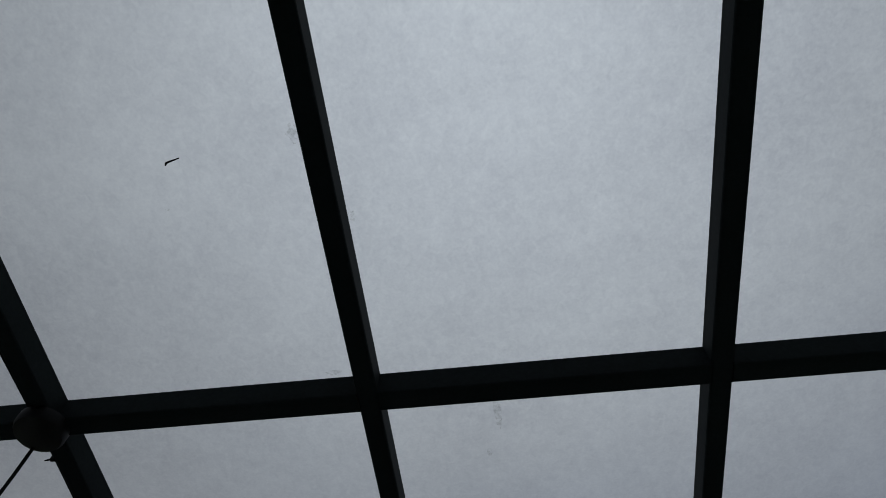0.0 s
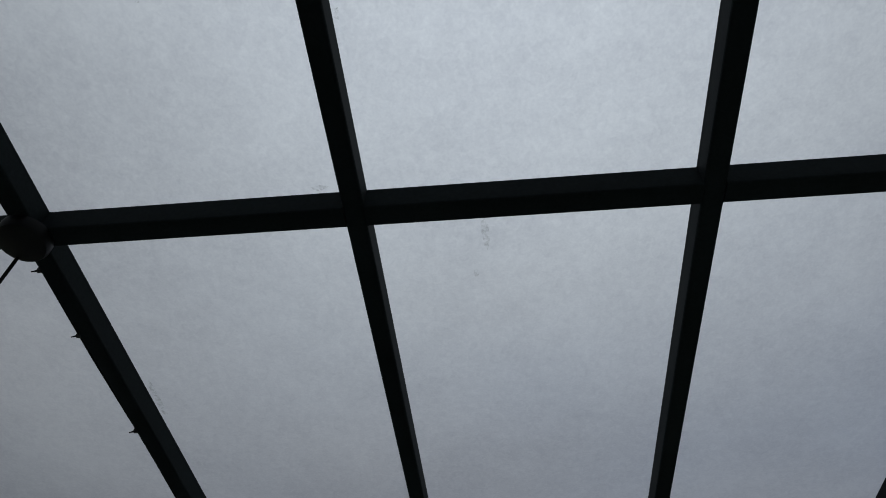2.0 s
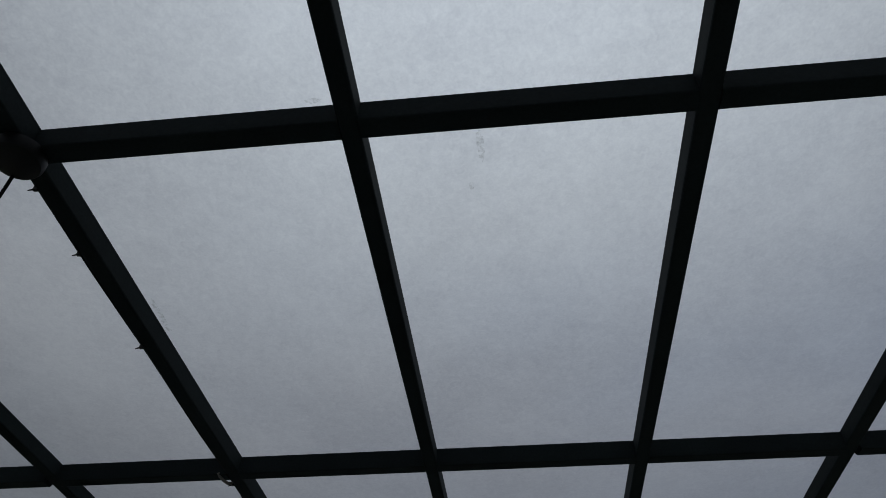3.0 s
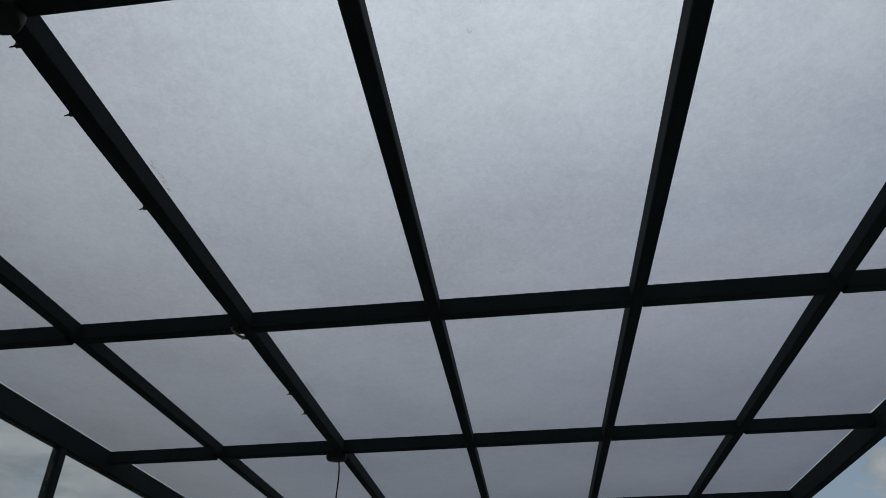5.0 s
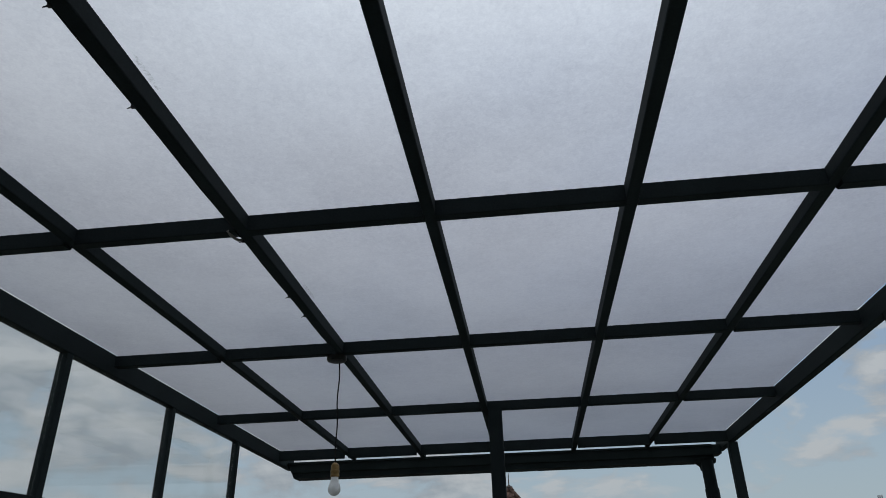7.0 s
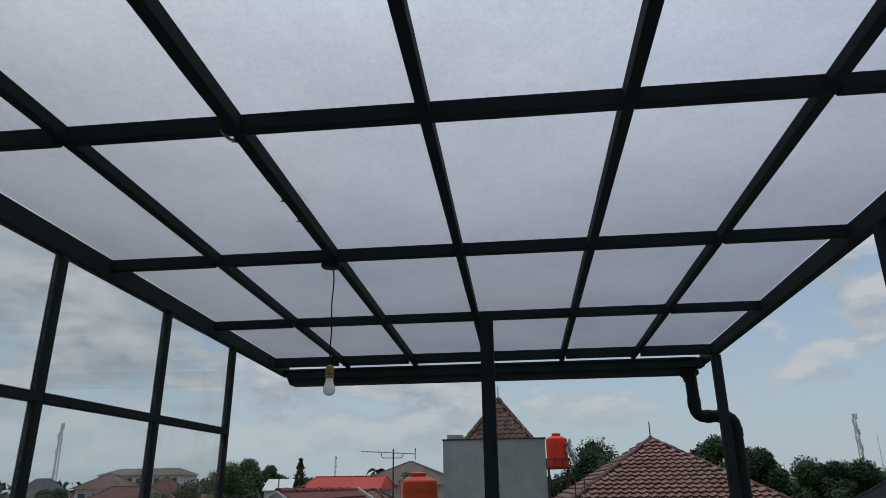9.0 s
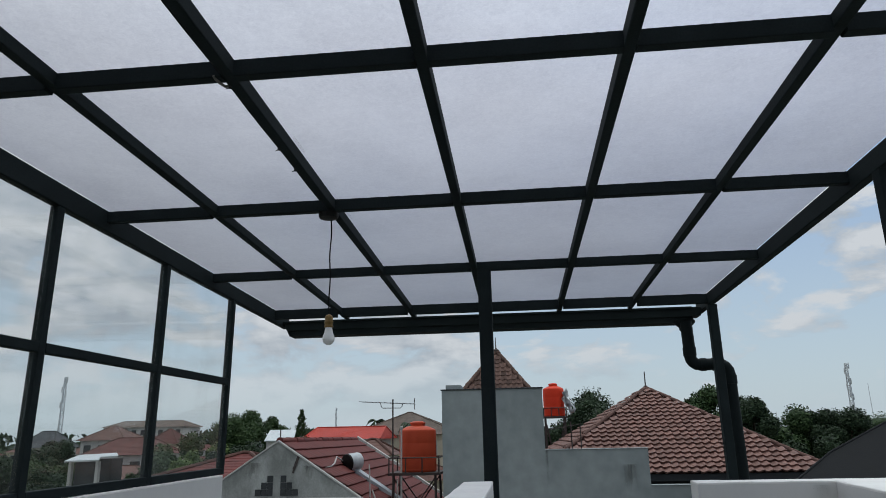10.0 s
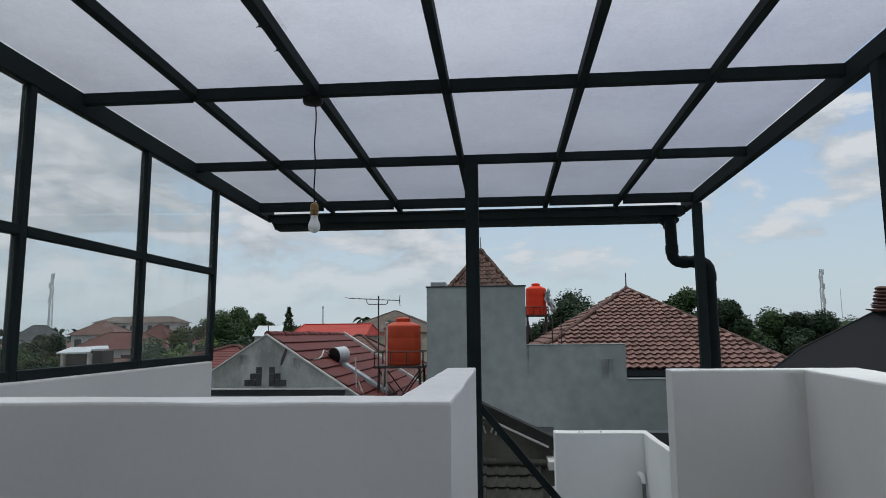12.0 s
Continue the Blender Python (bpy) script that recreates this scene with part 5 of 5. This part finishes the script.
poly(bm, [Vector(p) - Vector((0, 0, 0.02)) for p in lt], 0.04)
part("lower_roof", bm, M_TILE_GREEN, low)
me_low = tile_mesh("low_tile", 0.118, 0.165, M_TILE_GREEN, 0.009, 0.030, 0.74)
lay_tiles(low, lt, 0.118, 0.165, me_low)
ridge_caps(low, (-0.9, 7.86, 0.09), (0.45, 7.86, 0.09), 0.04, M_TILE_GREEN, 0.25)
bm = NB()
box(bm, 0.47, 0.62, 7.6, 7.98, 0.06, 0.15, 0.006)
box(bm, 0.47, 0.60, 7.5, 7.7, -0.20, -0.12, 0.006)
part("beam_end", bm, M_PALE, low)
bm = NB()
box(bm, 0.45, 0.75, 8.2, 10.8, -6.2, 0.10)
part("side_wall", bm, M_DARKGAP, low)

# ---- houses of the town ----
hip_house("roof_house", -6.9, 17.5, 3.0, 4.0, 0.62, 0.62, M_TILE_RED, M_CREAM, "small house with a red tiled roof behind the gable", turn=0)
car = thing("carport", "low carport with a flat white sheet roof", "carport", (-14.0, 23.0, -6.2))
bm = NB()
poly(bm, [(-14.95, 22.2, 1.02), (-13.75, 22.2, 1.04), (-14.75, 24.0, 1.20), (-15.6, 24.0, 1.18)], 0.05, (0, 0, 1))
part("roof", bm, M_ROOF_W, car, "white sheet roof")
bm = NB()
poly(bm, [(-13.74, 22.25, 1.13), (-13.12, 22.25, 1.15), (-13.6, 23.0, 1.24), (-14.2, 23.0, 1.22)], 0.05, (0, 0, 1))
part("roof", bm, M_ROOF_W, car, "white sheet roof")
# near-black wall: the dark under the carport roof is in its colour
bm = NB()
box(bm, -15.2, -13.9, 23.2, 23.9, -6.2, 1.05)
part("wall", bm, M_DARKGAP, car)
for x in (-14.80, -13.86):
    bm = NB()
    box(bm, x - 0.05, x + 0.05, 22.3, 22.45, -6.2, 0.99)
    part("pillar", bm, M_PALE, car)
hip_house("big_red_house", -35.0, 62.0, 6.2, 5.0, 0.52, 1.45, M_ROOF_R, M_PALE, "house with a broad red-brown hipped roof and pale walls", ridge=3.4, windows=2)
hip_house("pink_roof_house", -51.5, 86.0, 5.6, 5.0, 1.90, 1.75, M_ROOF_P, M_PALE, "house with a faded pink hipped roof", ridge=0.6)
hip_house("grey_roof_house", -64.6, 92.0, 5.2, 5.0, 1.10, 2.2, M_ROOF_G, M_PALE, "house with a dark grey hipped roof", ridge=2.0)
hip_house("red_hip_house", -36.3, 71.0, 3.0, 3.2, 1.36, 1.5, M_ROOF_R, M_CREAM, "small house with a red hipped roof and cream walls", ridge=0.2, windows=1)
hip_house("long_white_block", -76.5, 142.0, 17.0, 8.0, 4.55, 1.35, M_ROOF_B, M_PALE, "long two-storey white building with a grey-brown roof", ridge=13.0, windows=9)
wsh = thing("white_sheet_house", "small house with a white sheet metal roof", "house", (-10.3, 31, -6.2))
bm = NB()
poly(bm, [(-11.05, 30.0, 1.53), (-9.75, 30.0, 1.53), (-9.95, 31.0, 1.99), (-11.15, 31.0, 1.99)], 0.05, (0, 0, 1))
part("roof", bm, M_ROOF_W, wsh, "white sheet roof")
bm = NB()
box(bm, -11.0, -9.85, 30.15, 31.0, -6.2, 1.50)
part("wall", bm, M_PALE, wsh)
hip_house("red_sheet_hall", -12.45, 52.0, 4.9, 6.0, 1.50, 0.86, M_ROOF_S, M_PALE, "long hall with a bright red sheet roof", ridge=5.2, windows=3)
hip_house("brown_roof_house", -9.25, 60.0, 8.4, 6.0, 1.75, 1.85, M_ROOF_B, M_CREAM, "house with a grey-brown hipped roof and cream walls", ridge=0.3, windows=2)
hip_house("cream_house", -5.4, 26.0, 1.6, 2.0, 0.95, 0.55, M_ROOF_P, M_CREAM, "cream walled house with a small window", over=0.15, windows=1)
rgen = random.Random(11)
kinds = (M_ROOF_R, M_ROOF_P, M_ROOF_G, M_ROOF_B, M_ROOF_R)
names = ("red-brown", "faded pink", "dark grey", "grey-brown", "red-brown")
k = 0
for row, (d0, zlo, zhi) in enumerate(((38, -2.0, -1.2), (56, -1.4, -0.4), (80, -0.6, 0.3), (120, 0.2, 1.3))):
    xx = -d0 * 0.82
    while xx < d0 * 0.72:
        w = rgen.uniform(5, 9)
        yy = d0 + rgen.uniform(-3, 3)
        i = rgen.randrange(5)
        zz = rgen.uniform(zlo, zhi) - 0.6
        hip_house("town_house", xx, yy, w, rgen.uniform(4.5, 6.5), zz, rgen.uniform(0.9, 1.5), kinds[i], (M_PALE, M_CREAM)[k % 2], "distant house with a %s hipped roof and plastered walls" % names[i], turn=rgen.uniform(-20, 20), windows=2, group="distant houses")
        xx += w + rgen.uniform(1.5, 6)
        k += 1

# ---- trees ----
tree(-16.2, 40.0, 3.30, 1.6, 4.2, 3800, M_LEAF, "broad leafy green tree among the houses", 3, 0.16)
tree(-14.8, 42.0, 3.05, 0.8, 3.0, 1500, M_LEAF, "small leafy tree beside the larger one", 4, 0.15)
tree(-10.2, 25.0, 1.72, 1.15, 2.8, 2600, M_LEAF_D, "dark green bushy tree by the red roof", 5, 0.12)
tree(-10.9, 23.0, 1.10, 0.9, 2.4, 2000, M_LEAF_Y, "fresh green bushy tree by the red roof", 6, 0.13)
tree(-19.1, 26.0, 1.28, 1.3, 3.0, 3400, M_LEAF_D, "dark leafy garden tree", 7, 0.13)
tree(-12.2, 25.0, 1.86, 1.25, 3.2, 2600, M_LEAF, "leafy garden tree near the carport", 8, 0.13)
tree(-14.6, 26.5, 1.35, 0.5, 2.4, 900, M_LEAF, "slender young garden tree", 9, 0.12)
tree(-11.2, 24.5, 1.80, 0.75, 2.8, 1400, M_LEAF_Y, "light green garden tree", 10, 0.13)
tree(-21.0, 30.0, 1.30, 1.4, 3.2, 2600, M_LEAF, "leafy garden tree before the grey roof", 41, 0.13)
tree(-28.6, 41.0, 1.75, 1.5, 3.6, 2600, M_LEAF_D, "dark leafy tree beside the grey roof", 42, 0.17)
tree(5.3, 45.0, 3.36, 3.1, 5.0, 6000, M_LEAF_D, "dense dark green tree behind the tiled roof", 12, 0.20)
tree(2.9, 46.0, 2.5, 1.9, 4.4, 2600, M_LEAF_D, "dark green tree behind the tank stand", 33, 0.18)
tree(8.0, 44.0, 3.0, 1.8, 4.0, 2600, M_LEAF_D, "dark green tree behind the tiled roof", 13, 0.18)
tree(10.0, 40.0, 4.0, 1.75, 4.6, 3600, M_LEAF, "tall leafy tree behind the tiled roof", 14, 0.19)
tree(12.3, 40.0, 3.55, 1.6, 4.6, 3400, M_LEAF_D, "leafy tree with an uneven crown", 15, 0.18)
for i, (x, y, top, r) in enumerate(((14.6, 45, 2.35, 1.7), (16.6, 46, 3.0, 1.9), (18.9, 45, 3.05, 1.8), (21.0, 46, 2.75, 1.8), (23.2, 46, 2.55, 1.7), (25.6, 47, 2.2, 1.8), (14.5, 42, 1.5, 1.5), (19.6, 41, 1.6, 1.8), (17.0, 40, 1.3, 1.6), (4.0, 46, 3.2, 1.9), (7.0, 46, 3.25, 1.9), (19.5, 56, 2.9, 2.6), (23.5, 57, 2.8, 2.6), (27.5, 56, 2.5, 2.6), (31.5, 57, 2.2, 2.6), (15.5, 56, 2.4, 2.4), (13.6, 43, 2.5, 1.5), (11.2, 44, 2.6, 2.0))):
    tree(x, y, top, r, 4.6, 2800, (M_LEAF_D, M_LEAF)[i % 3 == 1], "dark leafy tree in a dense row", 20 + i, 0.18)


def cypress(x, y, z0, z1, r, seed):
    rg = random.Random(seed)
    t = thing("cypress_tree", "slender dark cypress standing above the roofs", "tree", (x, y, -6.2))
    bm = NB()
    rod(bm, (x, y, -6.2), (x, y, z1 - 0.2), 0.14, 0.02, 8)
    part("trunk", bm, M_BARK, t)
    vs, fs = [], []
    for k in range(950):
        s = rg.random() ** 0.8
        rr = r * (1 - s) ** 0.7 * rg.uniform(0.2, 1.05) * (0.42 + 0.62 * abs(math.sin(s * 17.0))) + 0.03
        a = rg.uniform(0, 6.283)
        p = Vector((x + rr * math.cos(a), y + rr * math.sin(a), z0 + (z1 - z0) * s))
        u = Vector((math.cos(a), math.sin(a), 0.9 + rg.uniform(-.4, .4))).normalized()
        v = u.cross(Vector((rg.gauss(0, 1), rg.gauss(0, 1), rg.gauss(0, 1)))).normalized()
        l = 0.10 * rg.uniform(0.6, 1.3)
        i = len(vs)
        vs += [p - u * l, p + v * l * 0.4, p + u * l, p - v * l * 0.4]
        fs.append((i, i + 1, i + 2, i + 3))
    me = bpy.data.meshes.new("crown")
    me.from_pydata(vs, [], fs)
    part("crown", me, M_LEAF, t)


cypress(-14.1, 45.0, 0.4, 3.42, 0.70, 2)


def palm(x, y, top, r, seed):
    rg = random.Random(seed)
    t = thing("palm_tree", "small palm tree with drooping fronds", "tree", (x, y, -6.2))
    bm = NB()
    rod(bm, (x, y, -6.2), (x, y, top - r * 0.6), 0.16, 0.10, 8)
    part("trunk", bm, M_BARK, t)
    vs, fs = [], []
    for k in range(13):
        a = k * 6.283 / 13 + rg.uniform(-.2, .2)
        rise = rg.uniform(0.2, 0.9)
        prev = None
        for j in range(9):
            s = j / 8
            c = Vector((x + r * s * math.cos(a), y + r * s * math.sin(a), top - r * 0.6 + r * (rise * s - 1.1 * s * s)))
            side = Vector((-math.sin(a), math.cos(a), -0.5)) * r * 0.16 * math.sin(math.pi * (0.1 + 0.85 * s))
            i = len(vs)
            vs += [c - side, c, c + Vector((side.x * -1, side.y * -1, side.z))]
            if prev is not None:
                fs += [(prev, prev + 1, i + 1, i), (prev + 1, prev + 2, i + 2, i + 1)]
            prev = i
    me = bpy.data.meshes.new("crown")
    me.from_pydata(vs, [], fs)
    part("crown", me, M_LEAF_D, t)


palm(-12.1, 60.0, 3.5, 1.0, 1)
palm(-10.6, 62.0, 3.4, 1.0, 2)
palm(-7.4, 48.0, 2.9, 0.9, 3)

# distant tree line, uncountable
rg = random.Random(5)
vs, fs = [], []
for k in range(300):
    a = radians(-48 + 92 * k / 300 + rg.uniform(-0.3, 0.3))
    d = rg.uniform(150, 260)
    c = Vector((d * math.sin(a), d * math.cos(a), 0))
    top = rg.uniform(-0.5, 3.4) + (d - 150) * 0.012
    rr = rg.uniform(2.0, 4.5)
    for j in range(60):
        p = c + Vector((rg.gauss(0, rr * 0.6), rg.gauss(0, rr * 0.6), -6 + (top + 6) * (1 - rg.random() ** 2)))
        u = Vector((rg.gauss(0, 1), rg.gauss(0, 1), rg.gauss(0, 1))).normalized()
        v = u.cross(Vector((rg.gauss(0, 1), rg.gauss(0, 1), rg.gauss(0, 1)))).normalized()
        s = rg.uniform(0.6, 1.3)
        i = len(vs)
        vs += [p - u * s, p + v * s * 0.6, p + u * s, p - v * s * 0.6]
        fs.append((i, i + 1, i + 2, i + 3))
me = bpy.data.meshes.new("tree_line")
me.from_pydata(vs, [], fs)
me.materials.append(M_LEAF_D)
tagged(new("distant_trees", me), "hazy dark green tree line beyond the town", "trees", kind="stuff")

# ---- masts ----
lattice_mast("cell_mast", -103.0, 150.0, -6.2, 16.3, 0.75, "tall pale lattice telephone mast far off")
lattice_mast("radio_mast", -52.5, 200.0, -6.2, 10.2, 0.42, "thin lattice radio mast beyond the roofs")
lattice_mast("cell_mast", 67.0, 150.0, -6.2, 14.4, 0.70, "grey lattice telephone mast behind the trees")
bm = NB()
rod(bm, (70.6, 150.0, -6.2), (70.6, 150.0, 10.3), 0.10, 0.05, 6)
solid("thin_mast", bm, M_MAST, "very thin pole mast behind the trees", "mast")
